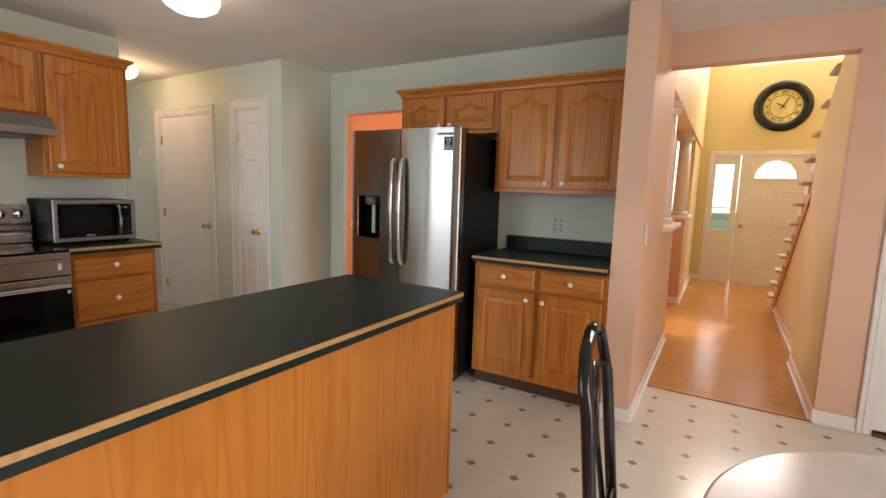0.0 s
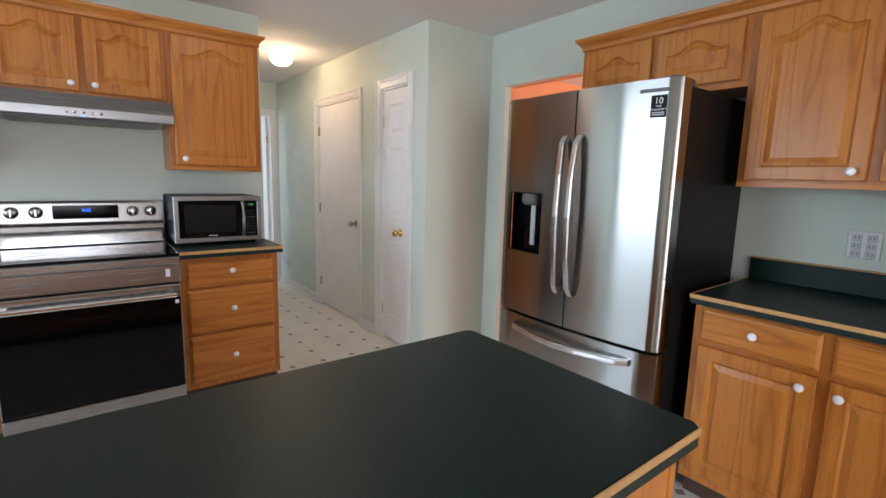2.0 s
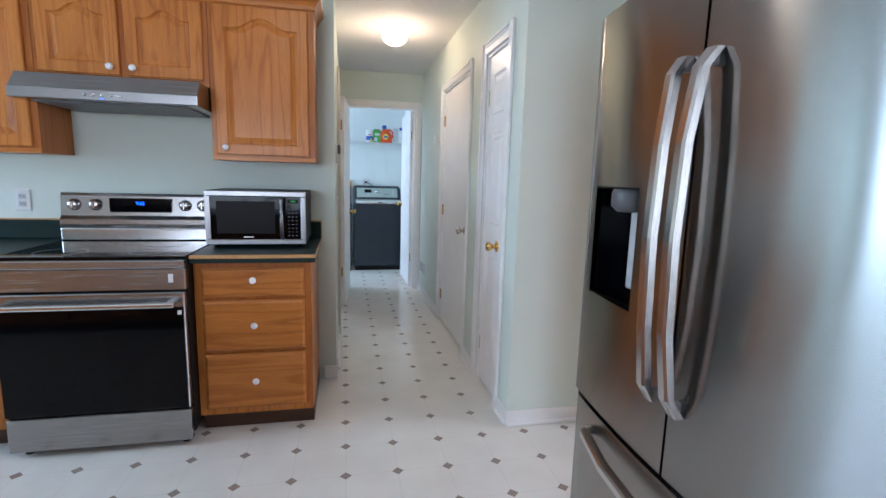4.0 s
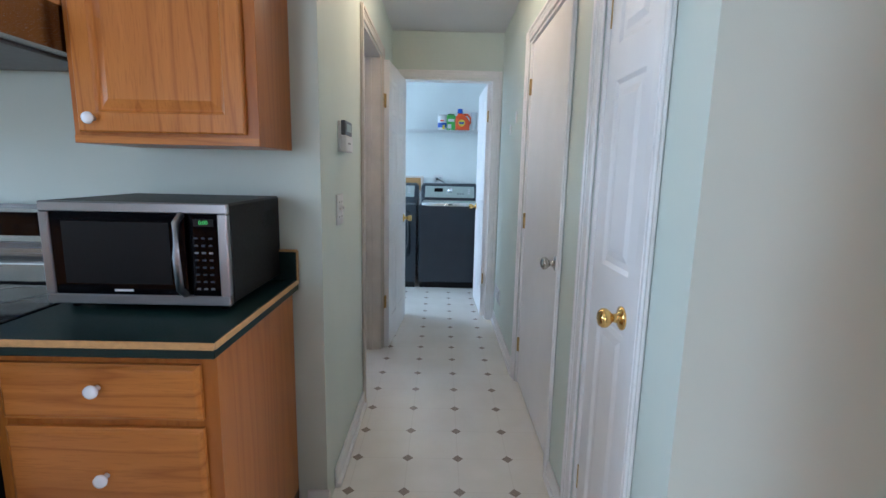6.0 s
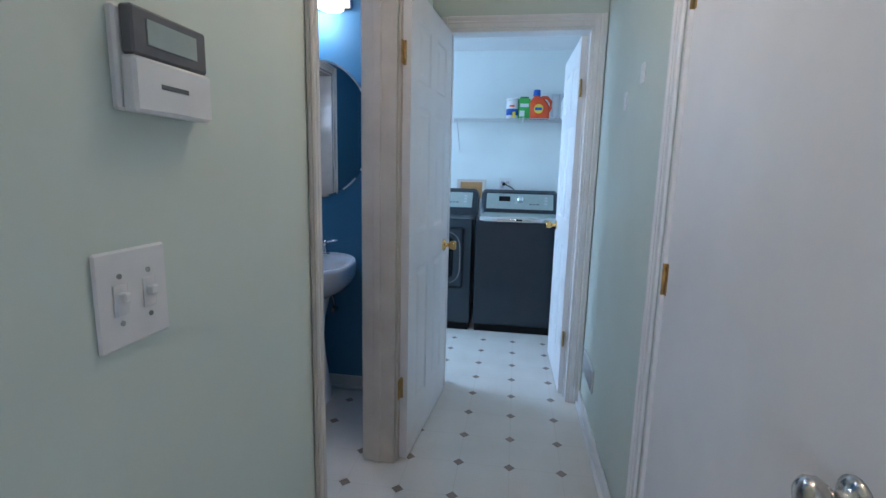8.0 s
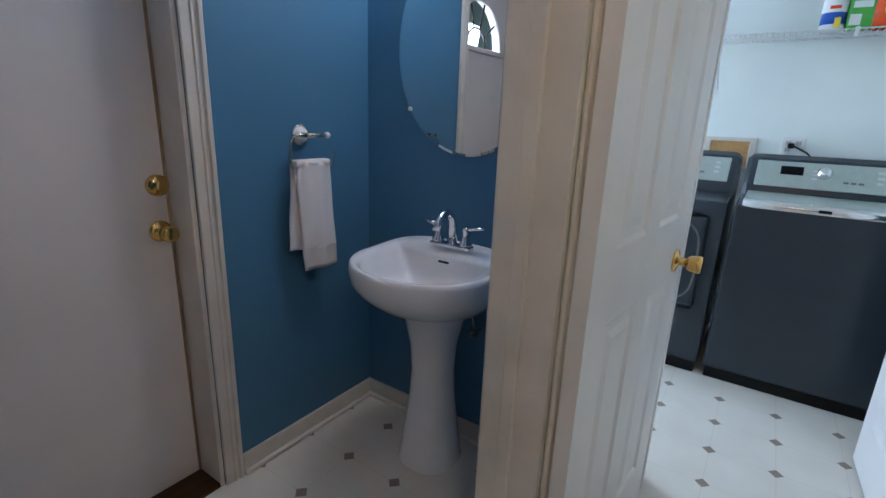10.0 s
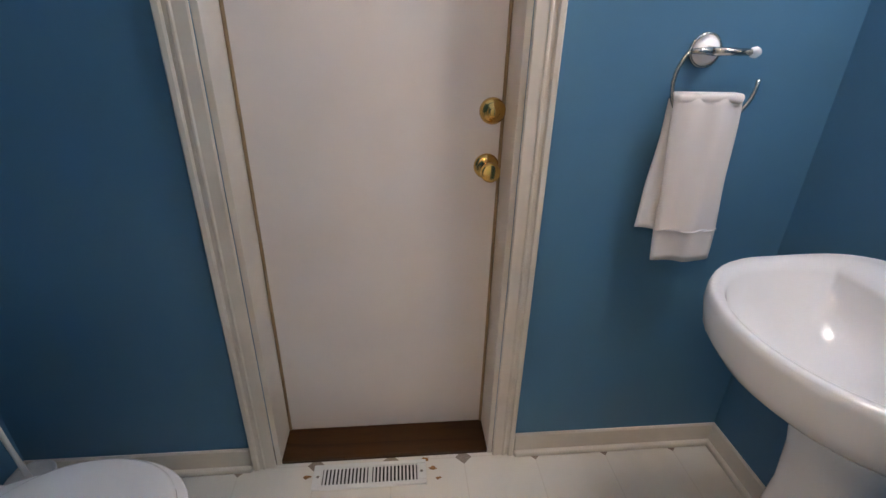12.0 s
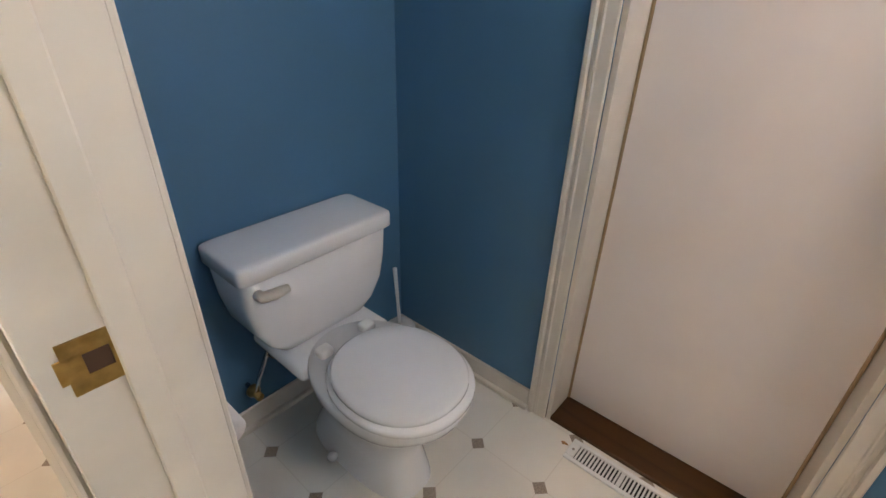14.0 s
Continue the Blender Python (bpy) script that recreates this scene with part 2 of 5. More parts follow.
lamp_glass = glow("lit_frosted_glass", (1.0, 0.80, 0.55), 5.0)
led_blue = glow("blue_led", (0.03, 0.15, 1.0), 3.0)
led_green = glow("green_led", (0.1, 0.6, 0.1), 0.5)


def outdoors(name, top, bottom, strength):
    """Bright garden and sky outside a window."""
    m, n, l, b = nodes_of(name, 1.0)
    tc, sep = n.new("ShaderNodeTexCoord"), n.new("ShaderNodeSeparateXYZ")
    l.new(tc.outputs["Object"], sep.inputs[0])
    t = noise_tex(n, l, 1.6, 6)
    h = maths(n, l, 'ADD', sep.outputs[2], maths(n, l, 'MULTIPLY', maths(n, l, 'SUBTRACT', t.outputs[0], 0.5), 2.0))
    r = ramp(n, l, maths(n, l, 'MULTIPLY', h, 0.25), [(0.15, bottom), (0.3, (bottom[0] * 2.2, bottom[1] * 1.8, bottom[2] * 1.8)), (0.5, top)])
    b.inputs["Base Color"].default_value = (0, 0, 0, 1)
    b.inputs["Specular IOR Level"].default_value = 0
    l.new(r.outputs[0], b.inputs["Emission Color"])
    b.inputs["Emission Strength"].default_value = strength
    return m


garden = outdoors("garden_backdrop", (0.80, 0.92, 1.0), (0.16, 0.30, 0.08), 2.6)
street = outdoors("street_backdrop", (0.95, 0.97, 1.0), (0.5, 0.55, 0.42), 4.0)

# ---- building helpers ----


def bx(bm, x0, y0, z0, x1, y1, z1, r=0.0, seg=1):
    """Adds a box, with edges rounded by r."""
    m = Matrix.Translation(((x0 + x1) / 2, (y0 + y1) / 2, (z0 + z1) / 2)) @ Matrix.Diagonal((abs(x1 - x0), abs(y1 - y0), abs(z1 - z0), 1))
    vs = bmesh.ops.create_cube(bm, size=1, matrix=m)["verts"]
    if r > 0:
        es = list({e for v in vs for e in v.link_edges})
        bmesh.ops.bevel(bm, geom=es, offset=r, segments=seg, affect='EDGES', profile=0.5)
    return bm


def box(x0, y0, z0, x1, y1, z1, r=0.0, seg=1):
    return bx(bmesh.new(), x0, y0, z0, x1, y1, z1, r, seg)


def lathe(profile, seg=24, m=None, bm=None, caps=True):
    """Turns (radius, height) pairs round z."""
    bm = bm or bmesh.new()
    m = m or Matrix()
    rings = []
    for r, z in profile:
        rings.append([bm.verts.new(m @ Vector((r * math.cos(2 * math.pi * k / seg), r * math.sin(2 * math.pi * k / seg), z))) for k in range(seg)])
    for a, b in zip(rings, rings[1:]):
        for k in range(seg):
            f = bm.faces.new((a[k], a[(k + 1) % seg], b[(k + 1) % seg], b[k]))
            f.smooth = True
    for ring, flip in ((rings[0], True), (rings[-1], False)) if caps else ():
        bm.faces.new(ring[::-1] if flip else ring)
    return bm


def tube(points, r, seg=10, bm=None, closed=False):
    """A round bar along points."""
    bm = bm or bmesh.new()
    pts = [Vector(p) for p in points]
    rings = []
    up = Vector((0.13, 0.21, 0.97))
    n = len(pts)
    for i, p in enumerate(pts):
        a, b = (pts[i - 1], pts[(i + 1) % n]) if closed else (pts[max(i - 1, 0)], pts[min(i + 1, n - 1)])
        t = (b - a).normalized()
        u = t.cross(up)
        u = (u if u.length > 0.05 else t.cross(Vector((1, 0, 0)))).normalized()
        v = t.cross(u)
        rr = r[i] if isinstance(r, (list, tuple)) else r
        rings.append([bm.verts.new(p + (u * math.cos(2 * math.pi * k / seg) + v * math.sin(2 * math.pi * k / seg)) * rr) for k in range(seg)])
    pairs = list(zip(rings, rings[1:])) + ([(rings[-1], rings[0])] if closed else [])
    for a, b in pairs:
        for k in range(seg):
            bm.faces.new((a[k], a[(k + 1) % seg], b[(k + 1) % seg], b[k])).smooth = True
    if not closed:
        bm.faces.new(rings[0][::-1])
        bm.faces.new(rings[-1])
    return bm


def loops(bm, series, cap=True):
    """Joins closed loops of equal length one after another; caps the last."""
    vs = [[bm.verts.new(p) for p in lp] for lp in series]
    n = len(vs[0])
    for a, b in zip(vs, vs[1:]):
        for k in range(n):
            bm.faces.new((a[k], a[(k + 1) % n], b[(k + 1) % n], b[k]))
    if cap:
        bm.faces.new(vs[-1])
    return vs


def oval(cx, cy, z, rx, ry, n=40, power=2.0, flat=None):
    out = []
    for k in range(n):
        a = 2 * math.pi * k / n
        c, s = math.cos(a), math.sin(a)
        x = rx * math.copysign(abs(c) ** (2 / power), c)
        y = ry * math.copysign(abs(s) ** (2 / power), s)
        if flat is not None:
            y = min(y, flat)
        out.append((cx + x, cy + y, z))
    return out


def finish(name, bm, material, smooth=False):
    bmesh.ops.recalc_face_normals(bm, faces=bm.faces)
    me = bpy.data.meshes.new(name)
    bm.to_mesh(me)
    bm.free()
    me.materials.append(material)
    if smooth:
        for p in me.polygons:
            p.use_smooth = True
    return me


def part(name, bm, material, parent, label="", smooth=False):
    o = new(name, finish(name, bm, material, smooth))
    o.parent = parent
    if label:
        o["label"] = label
    return o


def thing(name, label, category, m=None, group=""):
    o = new(name)
    o.empty_display_size = 0.1
    o.matrix_world = m or Matrix()
    return tagged(o, label, category, group)


def setting(name, bm, material, label="", category=""):
    return tagged(new(name, finish(name, bm, material)), label, category or name.split("_")[0], "", "structure")


def text(name, words, size, m, material, parent, depth=0.0006):
    cu = bpy.data.curves.new(name, 'FONT')
    cu.body, cu.size, cu.extrude, cu.align_x, cu.align_y = words, size, depth, 'CENTER', 'CENTER'
    tmp = bpy.data.objects.new(name, cu)
    scene.collection.objects.link(tmp)
    dg = bpy.context.evaluated_depsgraph_get()
    me = bpy.data.meshes.new_from_object(tmp.evaluated_get(dg))
    bpy.data.objects.remove(tmp)
    me.materials.clear()
    me.materials.append(material)
    o = new(name, me)
    o.parent = parent
    o.matrix_local = m
    return o


UPRIGHT = pose(0, 0, 0, 90)

# ---- structure ----
C = 2.41
setting("floor", box(-8.6, -2.6, -0.1, 3.1, 3.58, 0), vinyl_floor, "cream sheet vinyl floor with small taupe diamonds", "floor")
hall_floor = setting("hall_floor", box(-4.1, 3.58, -0.1, 1.9, 9.1, -0.011), oak_floor, "honey oak strip floor in the hall", "floor")
bm = box(-8.6, -2.6, C, 3.1, 3.72, C + 0.1)
bx(bm, -4.1, 3.72, C, -0.46, 9.1, C + 0.1)
bx(bm, -0.46, 3.72, 4.9, 1.9, 9.1, 5.0)
setting("ceiling", bm, ceiling_paint, "off-white painted ceiling with a light stipple", "ceiling")


def wall(name, boxes, material, label):
    bm = bmesh.new()
    for b in boxes:
        bx(bm, *b)
    return setting(name, bm, material, label, "wall")


wall("wall_north", [(-6.45, 3.44, 0, -3.16, 3.50, C), (-3.16, 3.44, 2.03, -2.35, 3.50, C), (-2.35, 3.44, 0, -0.54, 3.50, C)], sage, "sage green painted kitchen wall with a cased opening")
wall("wall_dining", [(-4.0, 3.50, 0, -3.16, 3.56, C), (-3.16, 3.50, 2.03, -2.35, 3.56, C), (-2.35, 3.50, 0, -0.54, 3.56, C), (-4.1, 3.56, 0, -4.0, 9.1, C),
                     (-4.0, 6.5, 0, -2.9, 6.6, C), (-1.5, 6.5, 0, -0.56, 6.6, C), (-2.9, 6.5, 0, -1.5, 6.6, 0.8), (-2.9, 6.5, 2.2, -1.5, 6.6, C)], orange, "bright orange painted dining room walls")
setting("chair_rail", bx(box(-4.0, 3.56, 0.86, -3.98, 6.5, 0.93, 0.006), -3.98, 6.48, 0.86, -2.95, 6.5, 0.93, 0.006), gloss_white, "white moulded chair rail", "trim")
PD = [(-5.22, -4.33), (-3.945, -3.555)]   # closet and pantry openings
wall("wall_pantry", [(-6.45, 2.85, 0, PD[0][0], 2.95, C), (PD[0][1], 2.85, 0, PD[1][0], 2.95, C), (PD[1][1], 2.85, 0, -3.32, 2.95, C),
                     (PD[0][0], 2.85, 2.03, PD[0][1], 2.95, C), (PD[1][0], 2.85, 2.03, PD[1][1], 2.95, C), (-3.42, 2.95, 0, -3.32, 3.44, C)], sage, "sage green wall round the closet and pantry doors")
wall("wall_west", [(-4.18, -2.6, 0, -4.06, 1.945, C)], sage, "sage green wall behind the range")
PX0, PX1 = -5.715, -4.93   # powder room opening
wall("wall_corridor", [(PX1, 1.885, 0, -4.18, 1.945, C), (-6.45, 1.885, 0, PX0, 1.945, C), (PX0, 1.885, 2.05, PX1, 1.945, C)], sage, "sage green corridor wall")
LY0, LY1 = 2.03, 2.785   # laundry opening
wall("wall_corridor_end", [(-6.51, 1.83, 0, -6.45, LY0, C), (-6.51, LY1, 0, -6.45, 3.44, C), (-6.51, LY0, 2.05, -6.45, LY1, C)], sage, "sage green wall at the end of the corridor")
wall("wall_laundry", [(-6.57, -0.7, 0, -6.51, LY0, C), (-6.57, LY1, 0, -6.51, 2.90, C), (-6.57, LY0, 2.05, -6.51, LY1, C), (-8.5, -0.8, 0, -8.40, 3.0, C), (-8.4, 2.90, 0, -6.51, 3.0, C),
                      (-8.4, -0.8, 0, -8.1, -0.7, C), (-6.9, -0.8, 0, -6.51, -0.7, C), (-8.1, -0.8, 0, -6.9, -0.7, 0.9), (-8.1, -0.8, 2.1, -6.9, -0.7, C)], white_wall, "pale white laundry room walls")
EX0, EX1 = -5.63, -4.96   # entry door opening
wall("wall_powder", [(PX1, 1.805, 0, -4.18, 1.885, C), (-6.45, 1.805, 0, PX0, 1.885, C), (PX0, 1.805, 2.05, PX1, 1.885, C), (-6.51, 0.85, 0, -6.365, 1.805, C), (-4.262, 0.85, 0, -4.18, 1.805, C),
                     (-6.51, 0.62, 0, EX0 - 0.025, 0.85, C), (EX1 + 0.025, 0.62, 0, -4.18, 0.85, C), (EX0 - 0.025, 0.62, 2.10, EX1 + 0.025, 0.85, C)], blue, "deep blue painted powder room walls")
wall("wall_stub", [(-0.54, 2.89, 0, -0.38, 3.95, C), (-0.38, 3.54, 2.20, 0.59, 3.66, C), (0.59, 3.56, 0, 0.85, 3.66, C), (0.85, 3.56, 2.06, 1.71, 3.66, C), (1.71, 3.56, 0, 3.1, 3.66, C), (-0.54, 3.95, 0, -0.38, 4.85, 1.08)], peach, "peach painted wall and lintel at the hall opening")
wall("wall_south", [(-4.06, -2.6, 0, -3.9, -2.5, C), (-3.9, -2.6, 0, -2.2, -2.5, 0.95), (-3.9, -2.6, 2.15, -2.2, -2.5, C), (-2.2, -2.6, 0, 3.1, -2.5, C)], sage, "sage green wall with the kitchen window")
wall("wall_east", [(3.0, -2.5, 0, 3.1, -0.9, C), (3.0, -0.9, 2.1, 3.1, 1.3, C), (3.0, 1.3, 0, 3.1, 3.56, C)], peach, "peach painted breakfast room wall")
FY = 8.9   # inner face of the front wall
wall("wall_foyer", [(-0.56, FY, 2.12, 0.0, FY + 0.1, 4.9), (0.0, FY, 2.12, 1.4, FY + 0.1, 3.4), (0.0, FY, 4.5, 1.4, FY + 0.1, 4.9), (1.4, FY, 0, 1.9, FY + 0.1, 4.9), (1.15, FY, 0, 1.4, FY + 0.1, 2.12), (-0.56, FY, 0, -0.26, FY + 0.1, 2.12), (1.8, 3.66, 0, 1.9, FY, 4.9),
                    (-0.54, 3.95, 2.14, -0.38, FY, 4.9), (-0.54, 3.66, C, 1.8, 3.74, 4.9), (-0.56, 7.4, 0, -0.40, FY, 2.14)], yellow, "warm yellow two-storey foyer walls")
wall("wall_pony", [(-0.56, 6.6, 0, -0.40, 7.4, 1.08)], peach, "low peach wall under a white column")
# sloping wall under the stairs, with a jog near the kitchen
RISE, RUN, SY = 0.19, 0.25, 7.19


def stair_wall(x0, x1, y0, y1):
    bm = bmesh.new()
    prof = [(y1, 0), (y0, 0), (y0, (SY - y0) * RISE / RUN - 0.05), (y1, max(0.02, (SY - y1) * RISE / RUN - 0.05))]
    a, b = [bm.verts.new((x0, y, z)) for y, z in prof], [bm.verts.new((x1, y, z)) for y, z in prof]
    bm.faces.new(a)
    bm.faces.new(b[::-1])
    for k in range(4):
        bm.faces.new((a[k], a[(k + 1) % 4], b[(k + 1) % 4], b[k]))
    setting("wall_stair", bm, yellow, "yellow wall under the staircase", "wall")


stair_wall(0.65, 0.75, 3.66, SY - 0.07)
stair_wall(0.59, 0.648, 3.66, 4.75)

# baseboards: bevelled board and a round shoe below it


def baseboard(x0, y0, x1, y1, side, material=gloss_white, h=0.085):
    """Along a line; side is the way the wall faces."""
    sx, sy = side
    bm = bmesh.new()
    t = 0.012
    lo = (min(x0, x1, x0 + sx * t, x1 + sx * t), min(y0, y1, y0 + sy * t, y1 + sy * t))
    hi = (max(x0, x1, x0 + sx * t, x1 + sx * t), max(y0, y1, y0 + sy * t, y1 + sy * t))
    bx(bm, *lo, 0.0, *hi, h, 0.004)
    t = 0.026
    lo = (min(x0, x1, x0 + sx * t, x1 + sx * t), min(y0, y1, y0 + sy * t, y1 + sy * t))
    hi = (max(x0, x1, x0 + sx * t, x1 + sx * t), max(y0, y1, y0 + sy * t, y1 + sy * t))
    bx(bm, *lo, 0.0, *hi, 0.02, 0.007, 2)
    return setting("baseboard", bm, material, "painted moulded baseboard with a shoe", "baseboard")


baseboard(-3.32, 2.85, -3.475, 2.85, (0, -1))
baseboard(-3.32, 2.838, -3.32, 3.44, (1, 0))
baseboard(-4.015, 2.85, -4.275, 2.85, (0, -1))
baseboard(-5.275, 2.85, -6.45, 2.85, (0, -1))
baseboard(-4.18, 1.945, -4.872, 1.945, (0, 1))
baseboard(-4.06, 1.87, -4.06, 1.957, (1, 0))
baseboard(-5.775, 1.945, -6.45, 1.945, (0, 1))
baseboard(-0.56, 2.89, -0.368, 2.89, (0, -1))
baseboard(-0.38, 2.89, -0.38, 4.85, (1, 0))
baseboard(0.578, 3.56, 0.79, 3.56, (0, -1))
baseboard(0.59, 3.562, 0.59, 4.75, (-1, 0))
baseboard(0.65, 4.76, 0.65, 7.12, (-1, 0))
baseboard(-0.40, 6.6, -0.40, FY, (1, 0))
baseboard(-0.56, 6.6, -0.39, 6.6, (0, -1))
baseboard(-0.38, FY, -0.26, FY, (0, -1))
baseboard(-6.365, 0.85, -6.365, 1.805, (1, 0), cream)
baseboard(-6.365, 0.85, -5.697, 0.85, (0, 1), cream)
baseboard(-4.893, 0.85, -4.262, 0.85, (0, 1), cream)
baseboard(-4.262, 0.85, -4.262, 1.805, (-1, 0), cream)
baseboard(-8.40, 1.0, -8.40, 2.90, (1, 0))
baseboard(-8.40, 2.90, -6.57, 2.90, (0, -1))


def casing(name, x0, x1, top, m, depth, material=gloss_white, wide=0.06, jamb=True, label="white moulded door casing", both=True, stop=True):
    """Door surround in a local frame: opening x0..x1, wall face at y = 0, wall behind it to y = depth."""
    t = thing(name, label, "door frame", m)
    t["kind"] = "structure"
    sides = [(-1, 0.0)] + ([(1, depth)] if both else [])
    for d, y in sides:
        for xa, xb, za, zb in ((x0 - wide, x0, 0, top + wide), (x1, x1 + wide, 0, top + wide), (x0, x1, top, top + wide)):
            bm = box(xa, y + d * 0.002, za, xb, y + d * 0.012, zb, 0.003)
            if xb - xa < 0.1:
                out = xa if xa < x0 else xb
                s = 1 if xa < x0 else -1
                bx(bm, out, y + d * 0.010, za, out + s * 0.018, y + d * 0.020, zb, 0.004)
                bx(bm, out + s * 0.026, y + d * 0.010, za, out + s * 0.036, y + d * 0.016, zb, 0.003)
            else:
                bx(bm, xa, y + d * 0.010, zb - 0.018, xb, y + d * 0.020, zb, 0.004)
                bx(bm, xa, y + d * 0.010, zb - 0.036, xb, y + d * 0.016, zb - 0.026, 0.003)
            part("casing_board", bm, material, t)
    if jamb:
        for xa, xb in ((x0, x0 + 0.015), (x1 - 0.015, x1)):
            bm = box(xa, 0.0, 0, xb, depth, top, 0.001)
            if stop:
                bx(bm, xa - (0.008 if xa > x0 else 0), depth * 0.45, 0, xb + (0.008 if xa == x0 else 0), depth * 0.45 + 0.03, top, 0.002)
            part("jamb", bm, material, t)
        part("jamb", box(x0 + 0.015, 0.0, top - 0.015, x1 - 0.015, depth, top, 0.001), material, t)
    return t


casing("door_frame_1", -0.445, 0.445, 2.03, pose(-4.775, 2.85, 0), 0.10, both=False)
casing("door_frame_2", -0.195, 0.195, 2.03, pose(-3.75, 2.85, 0), 0.10, both=False, wide=0.075)
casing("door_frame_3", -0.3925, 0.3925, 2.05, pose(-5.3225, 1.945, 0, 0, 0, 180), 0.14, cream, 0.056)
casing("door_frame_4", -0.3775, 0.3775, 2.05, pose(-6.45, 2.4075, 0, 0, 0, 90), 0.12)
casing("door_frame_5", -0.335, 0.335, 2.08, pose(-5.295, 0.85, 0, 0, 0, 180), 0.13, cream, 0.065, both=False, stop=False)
casing("door_frame_6", -0.43, 0.43, 2.06, pose(1.28, 3.56, 0), 0.10, both=False)
setting("threshold", box(EX0 - 0.025, 0.62, -0.005, EX1 + 0.025, 0.847, 0.014, 0.003), dark_wood, "dark stained wooden door sill", "threshold")
setting("trim", box(-0.38, 3.555, 0.0, 0.59, 3.605, 0.008, 0.003), oak_h, "oak threshold strip between vinyl and hall", "trim")

# ---- doors ----


def hinge(parent, x, y, z, material, w=0.035, h=0.09):
    bm = box(x - w, y - 0.003, z - h / 2, x + w, y + 0.001, z + h / 2, 0.001)
    tube([(x, y - 0.006, z - h / 2), (x, y - 0.006, z + h / 2)], 0.006, 8, bm)
    return part("hinge", bm, material, parent, "tarnished butt hinge")


def knob(parent, x, y, z, material, d=-1, tulip=False):
    """A door knob on the face at y, pointing to d."""
    m = Matrix.Translation((x, y, z)) @ pose(0, 0, 0, 90 if d < 0 else -90)
    if tulip:
        prof = [(0.033, 0), (0.033, 0.004), (0.024, 0.008), (0.012, 0.012), (0.011, 0.03), (0.017, 0.034), (0.022, 0.04), (0.025, 0.06), (0.024, 0.068), (0.018, 0.071)]
    else:
        prof = [(0.033, 0), (0.033, 0.004), (0.024, 0.009), (0.013, 0.013), (0.012, 0.028), (0.02, 0.034), (0.027, 0.044), (0.027, 0.055), (0.02, 0.063), (0.008, 0.066)]
    return part("door_handle", lathe(prof, 20, m), material, parent, "round knob on a rose", True)


def six_panel(w, h, t):
    """A moulded six-panel leaf, panels on both faces."""
    bm = box(0, 0.007, 0, w, t - 0.007, h)
    st, mid = (0.11, 0.10) if w > 0.5 else (0.085, 0.07)
    rails = [(0, 0.2), (0.86, 1.02), (1.56, 1.66), (h - 0.11, h)]
    cols = [(st, w / 2 - mid / 2), (w / 2 + mid / 2, w - st)] if w > 0.5 else [(st, w - st)]
    for ya, yb in ((0.0, 0.008), (t - 0.008, t)):
        for xa, xb in [(0, st), (w - st, w)] + ([(w / 2 - mid / 2, w / 2 + mid / 2)] if w > 0.5 else []):
            bx(bm, xa, ya, 0, xb, yb, h)
        for za, zb in rails:
            for xa, xb in cols:
                bx(bm, xa, ya, za, xb, yb, zb)
    for sgn, yf, yr in ((-1, 0.0, 0.007), (1, t, t - 0.007)):
        for (_, za), (zb, _) in zip(rails, rails[1:]):
            for xa, xb in cols:
                lps = []
                for ins, y in ((0, yf), (0.012, yf - sgn * 0.0065), (0.03, yf - sgn * 0.0065), (0.05, yf - sgn * 0.001)):
                    lps.append([(xa + ins, y, za + ins), (xb - ins, y, za + ins), (xb - ins, y, zb - ins), (xa + ins, y, zb - ins)])
                loops(bm, lps)
    return bm


def arch_plate(bm, w, h, t, z0, r, y0=0.0):
    """A slab of width w and height h with a half-round hole of radius r standing on z0."""
    bx(bm, -w / 2, y0, 0, w / 2, y0 + t, z0)
    bx(bm, -w / 2, y0, z0, -r, y0 + t, z0 + 0.001)
    bx(bm, r, y0, z0, w / 2, y0 + t, z0 + 0.001)
    n = 24
    ins, outs = [], []
    for k in range(n + 1):
        a = math.pi * k / n
        c, s = math.cos(a), math.sin(a)
        ins.append((r * c, z0 + r * s))
        f = min((w / 2) / max(abs(c), 1e-6), (h - z0) / max(s, 1e-6))
        outs.append((f * c, z0 + f * s))
    for k in range(n):
        q = [ins[k], ins[k + 1], outs[k + 1], outs[k]]
        f = [bm.verts.new((x, y0, z)) for x, z in q]
        g = [bm.verts.new((x, y0 + t, z)) for x, z in q]
        bm.faces.new(f)
        bm.faces.new(g[::-1])
        bm.faces.new((f[0], f[1], g[1], g[0]))
    return bm


def fan_lite(parent, z0, r, t, material):
    """Half-round sunburst window set into a door."""
    w = part("window", tube([(r * math.cos(math.pi * k / 20), 0.0, z0 + r * math.sin(math.pi * k / 20)) for k in range(21)] + [(-r, 0, z0)], 0.012, 8), material, parent, "half-round sunburst lite")
    part("window_sill", box(-r - 0.03, -0.012, z0 - 0.03, r + 0.03, 0.0, z0, 0.004), material, w)
    for k in range(1, 5):
        a = math.pi * k / 5
        part("muntin", tube([(r * 0.42 * math.cos(a), t / 2, z0 + r * 0.42 * math.sin(a)), (r * math.cos(a), t / 2, z0 + r * math.sin(a))], 0.006, 6), iron, w)
    part("muntin", tube([(r * 0.42 * math.cos(math.pi * k / 12), t / 2, z0 + r * 0.42 * math.sin(math.pi * k / 12)) for k in range(13)], 0.006, 6), iron, w)
    bm = bmesh.new()
    bm.faces.new([bm.verts.new((r * math.cos(math.pi * k / 20), t * 0.6, z0 + r * math.sin(math.pi * k / 20))) for k in range(21)])
    p = part("pane", bm, glass_mat, w)
    p.visible_shadow = False


